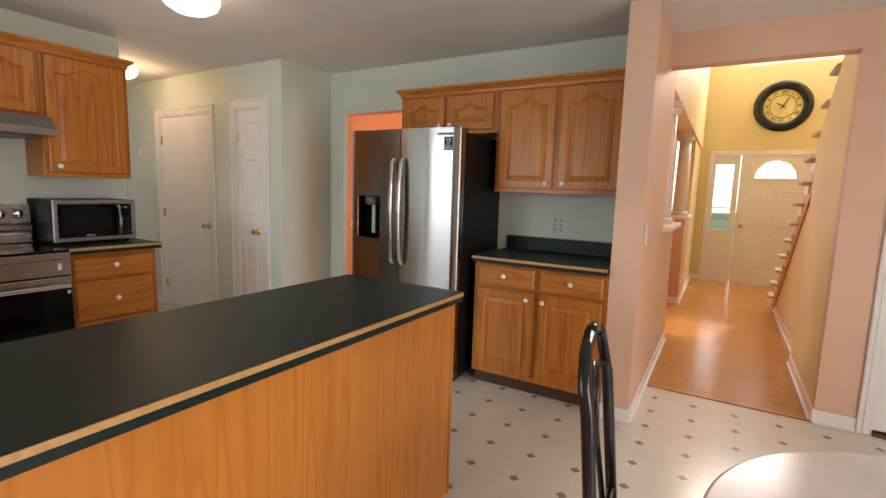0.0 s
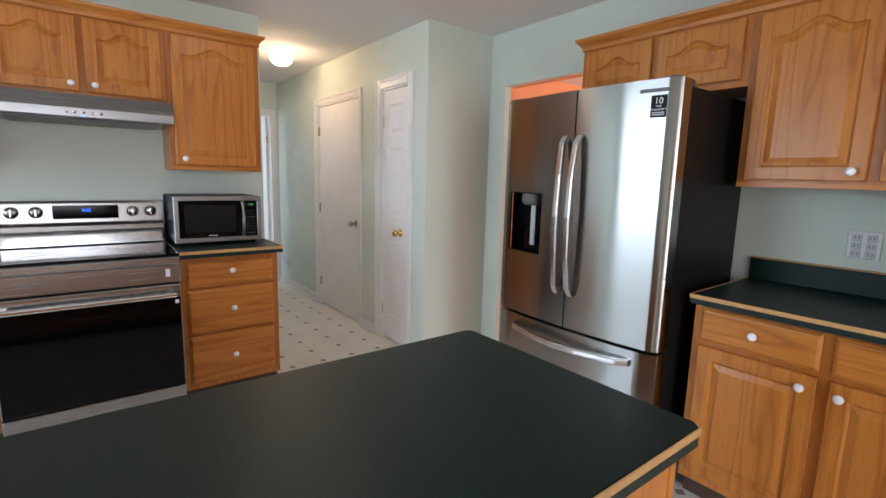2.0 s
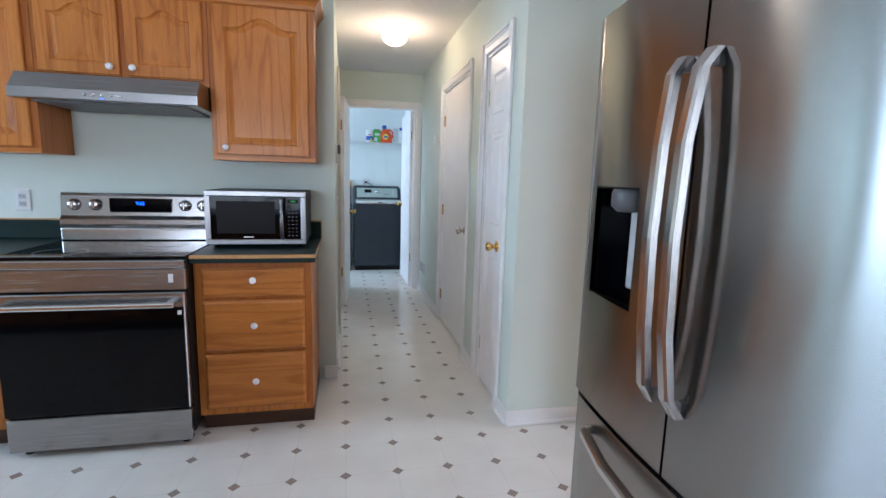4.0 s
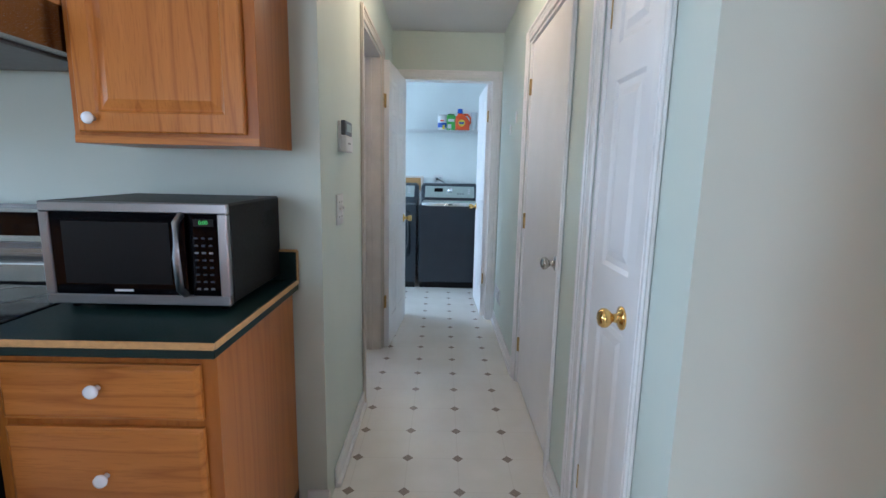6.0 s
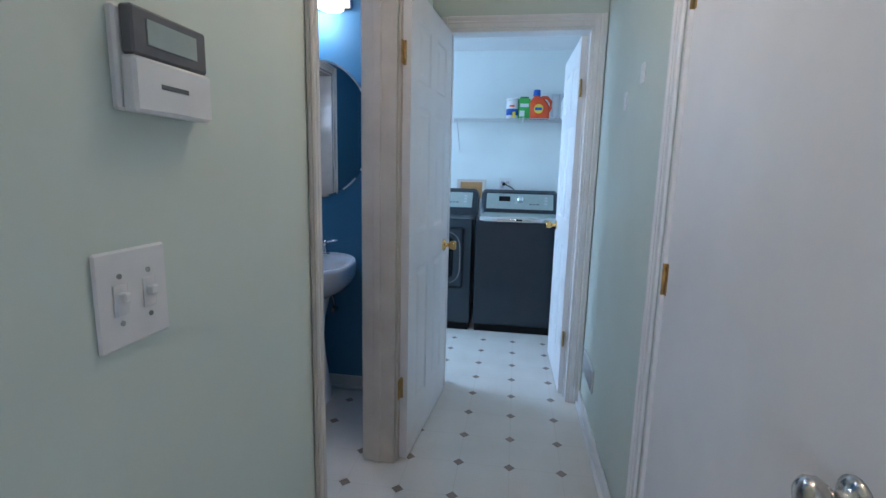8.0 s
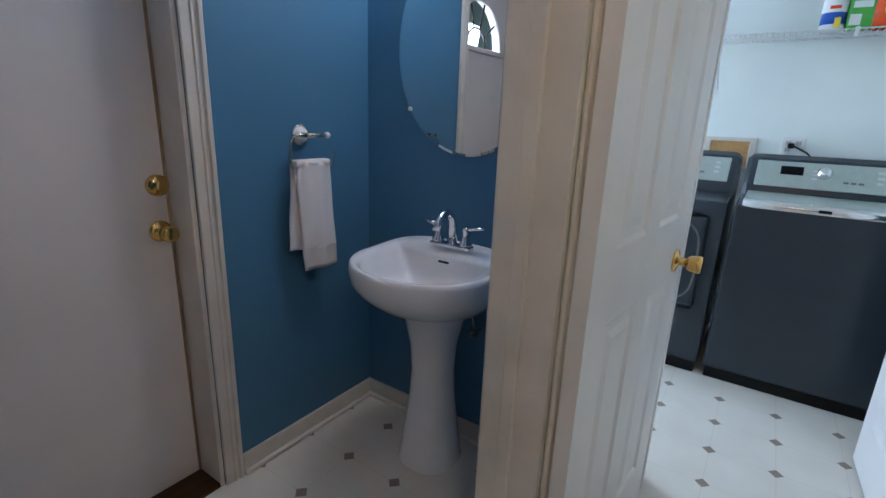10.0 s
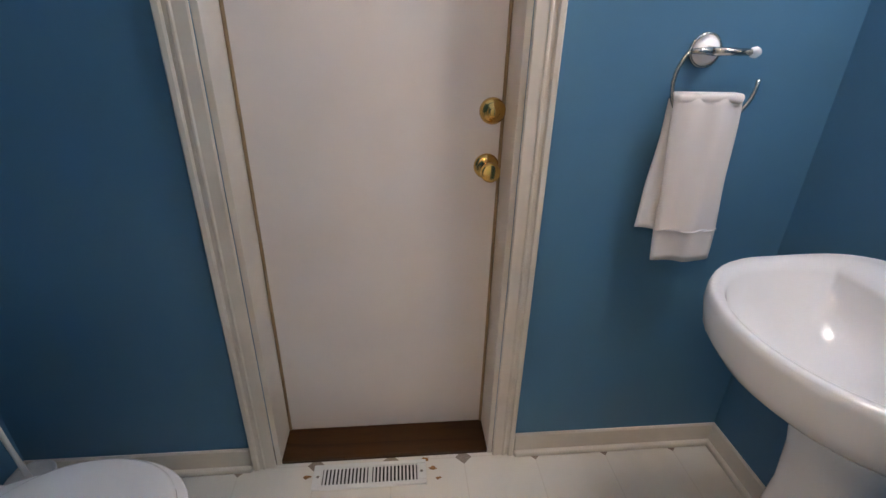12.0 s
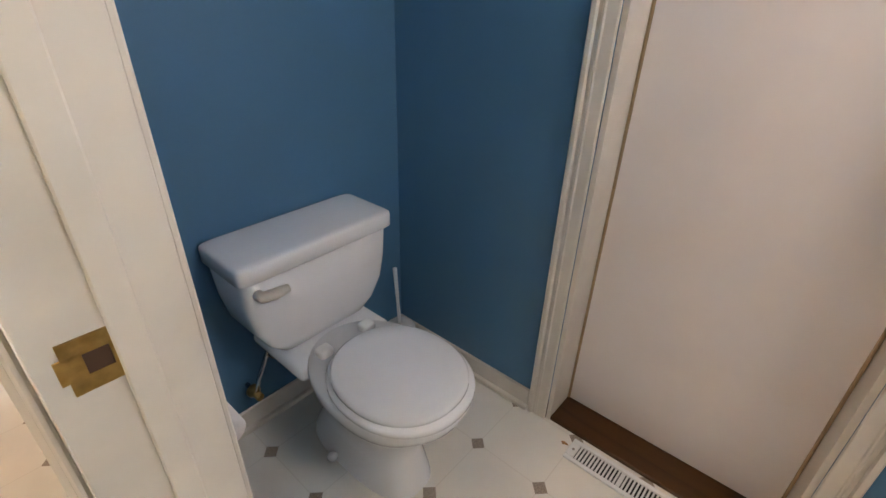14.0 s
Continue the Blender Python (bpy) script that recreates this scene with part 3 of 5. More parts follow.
closet = thing("door_1", "closed flat white closet door with a nickel knob", "door", pose(-4.775, 2.85, 0))
part("leaf", box(-0.43, 0.012, 0.012, 0.43, 0.047, 2.012, 0.002), door_white, closet)
knob(closet, 0.36, 0.012, 0.918, nickel)
for z in (0.25, 1.02, 1.78):
    hinge(closet, -0.432, 0.012, z, old_brass, 0.016)
pantry = thing("door_2", "closed white panelled pantry door with a brass knob", "door", pose(-3.75, 2.85, 0))
lf = part("leaf", six_panel(0.376, 2.0, 0.035), door_white, pantry)
lf.location = (-0.188, 0.012, 0.012)
knob(pantry, 0.085, 0.012, 0.915, brass)
part("latch", box(0.181, 0.008, 0.885, 0.188, 0.014, 0.945, 0.001), brass, pantry, "brass latch plate")
for z in (0.25, 1.78):
    hinge(pantry, -0.19, 0.012, z, old_brass, 0.016)
# powder room door folded back against the corridor wall
pdoor = thing("door_3", "white six-panel door folded back along the corridor wall", "door", pose(-5.715, 1.962, 0, 0, 0, 175.2))
lf = part("leaf", six_panel(0.705, 2.01, 0.035), door_white, pdoor)
lf.location = (0.014, -0.034, 0.015)
knob(pdoor, 0.642, -0.034, 0.905, brass, -1, True)
for z in (0.36, 1.76):
    hinge(pdoor, 0.0, -0.006, z, old_brass, 0.03)
# laundry door swung into the laundry
ldoor = thing("door_4", "white six-panel door standing open into the laundry", "door", pose(-6.515, 2.768, 0, 0, 0, 181.5))
lf = part("leaf", six_panel(0.675, 2.01, 0.035), door_white, ldoor)
lf.location = (0.01, 0.0, 0.015)
knob(ldoor, 0.625, 0.035, 0.955, brass, 1, True)
for z in (0.36, 1.76):
    hinge(ldoor, 0.0, 0.03, z, old_brass, 0.025)
# entry door of the powder room
entry = thing("door_5", "closed off-white entry door with brass deadbolt and knob", "door", pose(-5.295, 0.725, 0, 0, 0, 180))
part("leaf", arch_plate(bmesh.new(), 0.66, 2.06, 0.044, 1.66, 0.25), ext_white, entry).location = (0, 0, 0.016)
knob(entry, 0.282, 0, 0.908, brass, -1, True)
part("deadbolt", lathe([(0.033, 0), (0.032, 0.008), (0.022, 0.016), (0.016, 0.018), (0.015, 0.024), (0.006, 0.026)], 24, Matrix.Translation((0.289, 0, 1.047)) @ pose(0, 0, 0, 90)), brass, entry, "round brass deadbolt", True)
for x in (-0.3195, 0.3115):
    part("weatherstrip", box(x, -0.006, 0.016, x + 0.008, 0.012, 2.06, 0.002), strip_tan, entry, "tan weatherstrip")
fan_lite(entry, 1.676, 0.25, 0.044, ext_white)
# front door with its sidelight
front = thing("door_6", "white front door with a fan lite and a sidelight", "door", pose(0.64, FY, 0))
part("leaf", arch_plate(bmesh.new(), 0.92, 2.04, 0.045, 1.69, 0.275), door_white, front)
fan_lite(front, 1.69, 0.275, 0.045, door_white)
for za, zb in ((0.25, 0.8), (0.95, 1.5)):
    for xa, xb in ((-0.36, -0.05), (0.05, 0.36)):
        bm = bmesh.new()
        loops(bm, [[(xa + i, y, za + i), (xb - i, y, za + i), (xb - i, y, zb - i), (xa + i, y, zb - i)] for i, y in ((0, -0.001), (0.012, -0.006), (0.03, -0.002), (0.05, -0.005))])
        part("panel", bm, door_white, front)
knob(front, -0.39, 0, 0.93, brass)
sl = part("sidelight", bx(bx(bx(bx(box(-0.85, 0.0, 0.0, -0.80, 0.05, 2.04), -0.55, 0, 0, -0.47, 0.05, 2.04), -0.80, 0, 1.90, -0.55, 0.05, 2.04), -0.80, 0, 0, -0.55, 0.05, 0.85), -0.80, 0.01, 1.2, -0.55, 0.03, 1.215), door_white, front, "tall narrow sidelight window")
part("muntin", box(-0.80, 0.01, 1.54, -0.55, 0.03, 1.555), door_white, sl)
for xa, xb, za, zb in ((-0.90, -0.85, 0, 2.11), (0.46, 0.52, 0, 2.11), (-0.85, 0.46, 2.04, 2.11)):
    part("casing_board", box(xa, -0.02, za, xb, 0.03, zb, 0.004), gloss_white, front)
bm = bmesh.new()
bm.faces.new([bm.verts.new(p) for p in ((-0.80, 0.02, 0.85), (-0.55, 0.02, 0.85), (-0.55, 0.02, 1.9), (-0.80, 0.02, 1.9))])
part("pane", bm, glass_mat, sl).visible_shadow = False
# closed door beside the hall opening
cd = thing("door_7", "closed white door beside the hall opening", "door", pose(1.28, 3.56, 0))
part("leaf", box(-0.415, 0.012, 0.03, 0.415, 0.047, 2.045, 0.002), door_white, cd)
setting("threshold", box(0.865, 3.54, 0, 1.695, 3.60, 0.02, 0.003), toe, "dark sill under the side door", "threshold")


def window(name, x0, x1, z0, z1, m, bars, label):
    """A framed window in a local frame, the inner wall face at y = 0."""
    t = thing(name, label, "window", m)
    t["kind"] = "structure"
    for xa, xb, za, zb in ((x0, x0 + 0.05, z0, z1), (x1 - 0.05, x1, z0, z1), (x0 + 0.05, x1 - 0.05, z0, z0 + 0.05), (x0 + 0.05, x1 - 0.05, z1 - 0.05, z1)):
        part("window_frame", box(xa, 0.03, za, xb, 0.08, zb, 0.004), gloss_white, t)
    for k in range(1, bars):
        x = x0 + (x1 - x0) * k / bars
        part("mullion", box(x - 0.02, 0.035, z0 + 0.05, x + 0.02, 0.075, z1 - 0.05, 0.003), gloss_white, t)
    bm = bmesh.new()
    bm.faces.new([bm.verts.new(p) for p in ((x0 + 0.05, 0.055, z0 + 0.05), (x1 - 0.05, 0.055, z0 + 0.05), (x1 - 0.05, 0.055, z1 - 0.05), (x0 + 0.05, 0.055, z1 - 0.05))])
    part("pane", bm, glass_mat, t).visible_shadow = False
    return t


window("window_1", -0.85, 0.85, 0.95, 2.15, pose(-3.05, -2.5, 0, 0, 0, 180), 2, "white framed kitchen window over the counter")
window("window_2", -1.1, 1.1, 0.02, 2.1, pose(3.0, 0.2, 0, 0, 0, -90), 2, "white framed sliding patio door")
window("window_3", -0.7, 0.7, 3.4, 4.5, pose(0.7, FY, 0), 2, "high foyer window over the front door")
window("window_4", -0.6, 0.6, 0.9, 2.1, pose(-7.5, -0.7, 0, 0, 0, 180), 2, "white framed laundry window")
window("window_5", -0.7, 0.7, 0.8, 2.2, pose(-2.2, 6.5, 0), 2, "white framed dining room window")
for nm, pts, mt in (("backdrop_garden", ((-30, -52, -8), (30, -52, -8), (30, -52, 22), (-30, -52, 22)), garden), ("backdrop_trees", ((56, -30, -8), (56, 30, -8), (56, 30, 22), (56, -30, 22)), garden), ("backdrop_street", ((-30, 62, -6), (30, 62, -6), (30, 62, 24), (-30, 62, 24)), street)):
    bm = bmesh.new()
    bm.faces.new([bm.verts.new(p) for p in pts])
    setting(nm, bm, mt, "bright trees and sky far outside", "backdrop")
setting("ground", box(-60, -60, -0.4, 60, 70, -0.15), leaf_green, "green lawn round the house", "ground")

# ---- hall: stairs, columns, planks, clock ----
stairs = thing("staircase", "open-sided oak staircase with white risers and nosed treads", "staircase", pose(0, 0, 0))
for k in range(14):
    y, z = SY - k * RUN, (k + 1) * RISE
    part("tread", box(0.57, y - RUN - 0.005, z - 0.03, 1.78, y + 0.035, z, 0.012, 2), carpet, stairs)
    part("riser", box(0.655, y - 0.02, z - RISE, 1.78, y, z - 0.03), gloss_white, stairs)
    part("bracket", box(0.625, y - RUN * 0.8, z - 0.12, 0.65, y + 0.01, z - 0.03, 0.008), gloss_white, stairs)
bm = bmesh.new()
prof = [(SY + 0.02, 0.0), (SY + 0.02, 0.10), (3.8, (SY - 3.8) * RISE / RUN + 0.06), (3.8, (SY - 3.8) * RISE / RUN - 0.16), (SY - 0.2, 0.0)]
a, b = [bm.verts.new((0.635, y, z)) for y, z in prof], [bm.verts.new((0.65, y, z)) for y, z in prof]
bm.faces.new(a)
bm.faces.new(b[::-1])
for k in range(5):
    bm.faces.new((a[k], a[(k + 1) % 5], b[(k + 1) % 5], b[k]))
part("stringer", bm, oak_y, stairs, "honey oak stringer")
ledge = thing("ledge", "white moulded cap on the low hall wall", "ledge", pose(0, 0, 0))
part("cap", box(-0.58, 3.97, 1.08, -0.32, 4.9, 1.12, 0.012, 2), gloss_white, ledge)
ledge2 = thing("ledge", "white moulded cap under the far column", "ledge", pose(0, 0, 0))
part("cap", box(-0.60, 6.55, 1.08, -0.36, 7.4, 1.12, 0.012, 2), gloss_white, ledge2)
col = thing("column", "round white wooden column on a low wall", "column", pose(-0.47, 4.55, 1.12), "hall columns")
part("shaft", lathe([(0.085, 0.05), (0.078, 0.5), (0.068, 0.93)], 28), gloss_white, col, "", True)
part("base", bx(lathe([(0.10, 0.02), (0.105, 0.035), (0.09, 0.055)], 28), -0.11, -0.11, 0, 0.11, 0.11, 0.022, 0.003), gloss_white, col)
part("capital", bx(lathe([(0.07, 0.92), (0.09, 0.94), (0.095, 0.96), (0.10, 0.99)], 28), -0.11, -0.11, 0.99, 0.11, 0.11, 1.02, 0.003), gloss_white, col)
copy_thing(col, pose(-0.48, 6.75, 1.12))

clock = thing("wall_clock", "large round black-rimmed wall clock with roman numerals", "clock", pose(0.632, FY - 0.002, 2.765) @ pose(0, 0, 0, 90))
part("rim", lathe([(0.24, 0.0), (0.365, 0.0), (0.375, 0.015), (0.36, 0.035), (0.30, 0.045), (0.25, 0.035), (0.245, 0.02)], 48, None, None, False), black_metal, clock, "wide black rim", True)
part("face", lathe([(0.25, 0.002), (0.25, 0.012)], 48), clock_face, clock, "aged yellow dial")
for k, s in enumerate(("XII", "I", "II", "III", "IIII", "V", "VI", "VII", "VIII", "IX", "X", "XI")):
    a = radians(90 - 30 * k)
    text("numeral", s, 0.062, pose(0.205 * math.cos(a), 0.205 * math.sin(a), 0.014, 0, 0, -30 * k), black_metal, clock)
ring = [(0.168 * math.cos(2 * math.pi * k / 48), 0.168 * math.sin(2 * math.pi * k / 48), 0.013) for k in range(48)]
part("dial_ring", tube(ring, 0.004, 6, None, True), black_metal, clock)
for a, ln in ((radians(148), 0.10), (radians(62), 0.155)):
    part("clock_hand", tube([(-0.05 * math.cos(a), -0.05 * math.sin(a), 0.018), (ln * 0.7 * math.cos(a), ln * 0.7 * math.sin(a), 0.018), (ln * math.cos(a), ln * math.sin(a), 0.018)], [0.005, 0.008, 0.002], 6), black_metal, clock)

# ---- ceiling lamps ----


def dome_lamp(x, y, r, label):
    t = thing("ceiling_light", label, "lamp", pose(x, y, C))
    part("base_plate", lathe([(r * 0.72, 0), (r * 0.74, -0.008), (r * 0.7, -0.02)], 32), gloss_white, t)
    s = part("shade", lathe([(r * 0.72, -0.02), (r * 0.98, -0.03), (r, -0.05), (r * 0.9, -0.085), (r * 0.6, -0.112), (r * 0.15, -0.122)], 32), lamp_glass, t, "lit frosted glass dome", True)
    s.visible_shadow = False
    return t


dome_lamp(-4.88, 2.38, 0.10, "lit frosted glass dome light on the corridor ceiling")
dome_lamp(-2.66, 1.67, 0.15, "lit frosted glass dome light on the kitchen ceiling")

# ---- kitchen cabinets ----


def arch_loop(x0, x1, z0, z1, rise, n=24):
    """A closed outline with a cathedral top: counter-clockwise from the lower left."""
    pts = [(x0, z0), ((x0 + x1) / 2, z0), (x1, z0), (x1, z0 + (z1 - z0) * 0.5)]
    for k in range(n + 1):
        u = 1 - 2 * k / n
        s = min(abs(u) / 0.74, 1)
        pts.append(((x0 + x1) / 2 + u * (x1 - x0) / 2, z1 + rise * (math.cos(math.pi * s) + 1) / 2))
    pts.append((x0, z0 + (z1 - z0) * 0.5))
    return pts


def panel_door(w, h, rise=0.0, t=0.019, st=0.052):
    """A raised-panel door, front face at y = -t, its lower left corner at the origin."""
    inner = arch_loop(st, w - st, st, h - st - rise, rise)
    outer = []
    for k, (x, z) in enumerate(inner):
        if k < 3:
            outer.append(((0, w / 2, w)[k], 0))
        elif k == 3:
            outer.append((w, z))
        elif k == len(inner) - 1:
            outer.append((0, z))
        else:
            outer.append((w if k == 4 else 0 if k == len(inner) - 2 else x, h))
    cx, cz = w / 2, h / 2

    def shrink(pts, d):
        fx, fz = 1 - 2 * d / (w - 2 * st), 1 - 2 * d / (h - 2 * st)
        return [(cx + (x - cx) * fx, cz + (z - cz) * fz) for x, z in pts]

    def tiny(pts, d):
        return [(min(max(x, d), w - d), min(max(z, d), h - d)) for x, z in pts]
    series = [(outer, 0.0), (outer, -t + 0.004), (tiny(outer, 0.004), -t), (inner, -t), (shrink(inner, 0.004), -t + 0.006), (shrink(inner, 0.009), -t + 0.009), (shrink(inner, 0.012), -t + 0.009), (shrink(inner, 0.036), -t + 0.002)]
    bm = bmesh.new()
    loops(bm, [[(x, y, z) for x, z in pts] for pts, y in series])
    return bm


def drawer_front(w, h, t=0.019):
    bm = bmesh.new()
    series = [(0, 0.0), (0, -t + 0.008), (0.004, -t + 0.006), (0.010, -t + 0.001), (0.014, -t)]
    loops(bm, [[(i, y, i), (w - i, y, i), (w - i, y, h - i), (i, y, h - i)] for i, y in series])
    return bm


def pull(parent, x, y, z):
    return part("knob", lathe([(0.007, 0), (0.007, 0.012), (0.013, 0.016), (0.0165, 0.022), (0.015, 0.028), (0.008, 0.031)], 16, Matrix.Translation((x, y, z)) @ pose(0, 0, 0, 90)), knob_white, parent, "white ceramic knob", True)


def base_cabinet(name, label, m, w, fronts, depth=0.57, group="", end_right=False):
    """fronts: (kind, x, z, w, h, knob x, knob z)."""
    t = thing(name, label, "cabinet", m, group)
    part("body", box(0, 0.0, 0.10, w, depth, 0.875, 0.001), oak_side_shaded, t)
    part("face_frame", bx(box(0, -0.0008, 0.10, w, 0.0, 0.13), 0, -0.0008, 0.13, 0.03, 0.0, 0.875), oak_v, t)
    part("toe_kick", box(0.0, 0.06, 0.0, w, depth, 0.099), toe, t, "dark brown toe kick")
    for kind, x, z, fw, fh, kx, kz in fronts:
        d = part("drawer" if kind == "drawer" else "door", drawer_front(fw, fh) if kind == "drawer" else panel_door(fw, fh), oak_h if kind == "drawer" else oak_v, t)
        d.location = (x, -0.001, z)
        pull(d, kx - x, -0.019, kz - z)
    return t


def wall_cabinet(name, label, m, w, z0, z1, doors, depth=0.30, rise=0.05, crown=True):
    t = thing(name, label, "cabinet", m)
    part("body", box(0, 0.0, z0, w, depth, z1, 0.001), oak_side_shaded, t)
    part("bottom_rail", box(0.0, -0.003, z0, w, 0.0, z0 + 0.022, 0.001), oak_h, t)
    for x, fw, kx in doors:
        d = part("door", panel_door(fw, z1 - z0 - 0.075, rise), oak_v, t)
        d.location = (x, -0.001, z0 + 0.03)
        pull(d, kx - x, -0.019, 0.035)
    return t


def crown(m, w, z, left=True, right=True, depth=0.30):
    """Crown moulding along the top of a run of wall cabinets."""
    t = thing("crown_moulding", "honey oak crown moulding over the wall cabinets", "moulding", m)
    bm = bmesh.new()
    prof = [(0.0, -0.035), (-0.008, -0.03), (-0.010, -0.012), (-0.022, 0.004), (-0.036, 0.016), (-0.040, 0.030), (0.0, 0.030)]
    xl, xr = (1 if left else 0), (1 if right else 0)
    va = [bm.verts.new((0 + y * xl, y, z + h)) for y, h in prof]
    vb = [bm.verts.new((w - y * xr, y, z + h)) for y, h in prof]
    for k in range(len(prof) - 1):
        bm.faces.new((va[k], vb[k], vb[k + 1], va[k + 1]))
    for on, s, ring in ((left, -1, va), (right, 1, vb)):
        back = [bm.verts.new((v.co.x, depth, v.co.z)) for v in ring]
        for k in range(len(prof) - 1):
            bm.faces.new((ring[k], ring[k + 1], back[k + 1], back[k]))
    part("moulding", bm, oak_h, t)
    return t


W90 = 90
# base run on the range wall
base_cabinet("base_cabinet", "honey oak three-drawer base cabinet beside the range", pose(-3.475, 1.30, 0, 0, 0, W90), 0.54,
             [("drawer", 0.035, 0.705, 0.47, 0.14, 0.27, 0.79), ("drawer", 0.035, 0.435, 0.47, 0.25, 0.27, 0.565), ("drawer", 0.035, 0.135, 0.47, 0.28, 0.27, 0.28)])
base_cabinet("base_cabinet", "honey oak base cabinet with two doors beyond the range", pose(-3.475, -0.70, 0, 0, 0, W90), 1.23,
             [("drawer", 0.03, 0.705, 0.57, 0.14, 0.315, 0.775), ("drawer", 0.63, 0.705, 0.57, 0.14, 0.915, 0.775), ("door", 0.03, 0.13, 0.57, 0.55, 0.54, 0.63), ("door", 0.63, 0.13, 0.57, 0.55, 0.69, 0.63)])


def worktop(name, label, m, w, d, left=False, right=False, splash=True, splash_h=0.10):
    """Laminate top with an oak strip let into its front edge; the front edge runs along y = 0."""
    t = thing(name, label, "worktop", m)
    part("top", box(0, 0.0, 0.876, w, d, 0.915, 0.003), laminate, t)
    bm = box(0.0 if not left else -0.002, -0.004, 0.899, w + (0.002 if right else 0), 0.0, 0.9165, 0.003)
    if right:
        bx(bm, w, 0.0, 0.899, w + 0.004, d, 0.9165, 0.002)
    if left:
        bx(bm, -0.004, 0.0, 0.899, 0, d, 0.9165, 0.002)
    part("edge_strip", bm, edge_wood, t, "pale oak edge strip")
    if splash:
        part("backsplash", box(0, d - 0.02, 0.915, w, d, 0.915 + splash_h, 0.003), laminate, t)
        bm = box(0, d - 0.021, 0.915 + splash_h, w, d, 0.922 + splash_h, 0.002)
        if right:
            bx(bm, w, d - 0.02, 0.915, w + 0.003, d, 0.918 + splash_h, 0.001)
        part("edge_strip", bm, edge_wood, t)
    return t


worktop("worktop", "green-black laminate worktop with an oak edge beside the range", pose(-3.425, 1.299, 0, 0, 0, W90), 0.562, 0.626, False, True)
worktop("worktop", "green-black laminate worktop beyond the range", pose(-3.43, -0.70, 0, 0, 0, W90), 1.232, 0.626)
wall_cabinet("wall_cabinet", "honey oak wall cabinet with a cathedral door", pose(-3.775, 1.337, 0, 0, 0, W90), 0.513, 1.36, 2.165, [(0.025, 0.455, 0.07)], 0.285)
wall_cabinet("wall_cabinet", "short honey oak wall cabinet over the range hood", pose(-3.775, 0.567, 0, 0, 0, W90), 0.768, 1.72, 2.165, [(0.025, 0.345, 0.335), (0.40, 0.345, 0.435)], 0.285, 0.045)
wall_cabinet("wall_cabinet", "honey oak wall cabinet with two doors beyond the hood", pose(-3.775, -0.33, 0, 0, 0, W90), 0.895, 1.365, 2.165, [(0.03, 0.40, 0.395), (0.465, 0.40, 0.50)], 0.285)
crown(pose(-3.775, -0.33, 0, 0, 0, W90), 2.18, 2.165, False, True, 0.285)

# range hood
hood = thing("range_hood", "stainless steel under-cabinet range hood with push buttons", "range hood", pose(-4.058, 0.572, 0, 0, 0, W90))
bm = bmesh.new()
prof = [(0.0, 1.718), (-0.44, 1.718), (-0.495, 1.65), (-0.50, 1.612), (-0.50, 1.602), (-0.48, 1.60), (0.0, 1.60)]
a, b = [bm.verts.new((0, y, z)) for y, z in prof], [bm.verts.new((0.76, y, z)) for y, z in prof]
bm.faces.new(a)
bm.faces.new(b[::-1])
for k in range(len(prof)):
    bm.faces.new((a[k], a[(k + 1) % len(prof)], b[(k + 1) % len(prof)], b[k]))
part("body", bm, steel_h, hood)
part("lip", box(-0.001, -0.505, 1.60, 0.761, -0.495, 1.645, 0.003), satin_steel, hood)
for k in range(5):
    part("button", lathe([(0.008, 0), (0.008, 0.006), (0.005, 0.008)], 14, Matrix.Translation((0.30 + 0.035 * k, -0.505, 1.624)) @ pose(0, 0, 0, 90)), chrome, hood)
part("indicator", box(0.36, -0.507, 1.608, 0.375, -0.504, 1.611), led_blue, hood)
part("filter", box(0.06, -0.44, 1.592, 0.70, -0.06, 1.60, 0.002), grey_plastic, hood)

# range
rng = thing("range", "stainless steel electric range with a black glass oven door", "range", pose(-3.375, 0.535, 0, 0, 0, W90))
part("body", box(0.0, 0.03, 0.06, 0.76, 0.63, 0.90, 0.002), black_plastic, rng)
part("cooktop", box(0.0, 0.012, 0.90, 0.76, 0.56, 0.918, 0.003), black_glass, rng, "black glass cooktop")
for x, y, r in ((0.2, 0.15, 0.10), (0.56, 0.15, 0.075), (0.2, 0.4, 0.075), (0.56, 0.4, 0.1), (0.38, 0.42, 0.05)):
    part("burner_ring", tube([(x + r * math.cos(2 * math.pi * k / 40), y + r * math.sin(2 * math.pi * k / 40), 0.918) for k in range(40)], 0.0012, 5, None, True), grey_plastic, rng)
part("front_trim", box(0.0, -0.008, 0.865, 0.76, 0.03, 0.905, 0.006, 2), steel_h, rng)
part("upper_panel", box(0.0, 0.0, 0.765, 0.76, 0.03, 0.865, 0.004), steel_h, rng)
part("drawer_badge", box(0.69, -0.002, 0.80, 0.71, 0.0, 0.84, 0.0005), plastic_white, rng)
od = part("oven_door", box(0.005, -0.012, 0.20, 0.755, 0.03, 0.758, 0.005), steel_h, rng)
part("oven_window", box(0.01, -0.016, 0.205, 0.75, -0.011, 0.69, 0.002), black_glass, od, "black glass oven window")
part("oven_handle", bx(bx(box(0.03, -0.075, 0.70, 0.73, -0.05, 0.725, 0.008, 2), 0.04, -0.055, 0.702, 0.07, -0.01, 0.722, 0.003), 0.69, -0.055, 0.702, 0.72, -0.01, 0.722, 0.003), steel_bright, od, "flat steel bar handle")
part("label", box(0.725, -0.0172, 0.655, 0.742, -0.0158, 0.675), plastic_white, od)
part("storage_drawer", box(0.005, -0.008, 0.035, 0.755, 0.03, 0.19, 0.004), steel_h, rng)
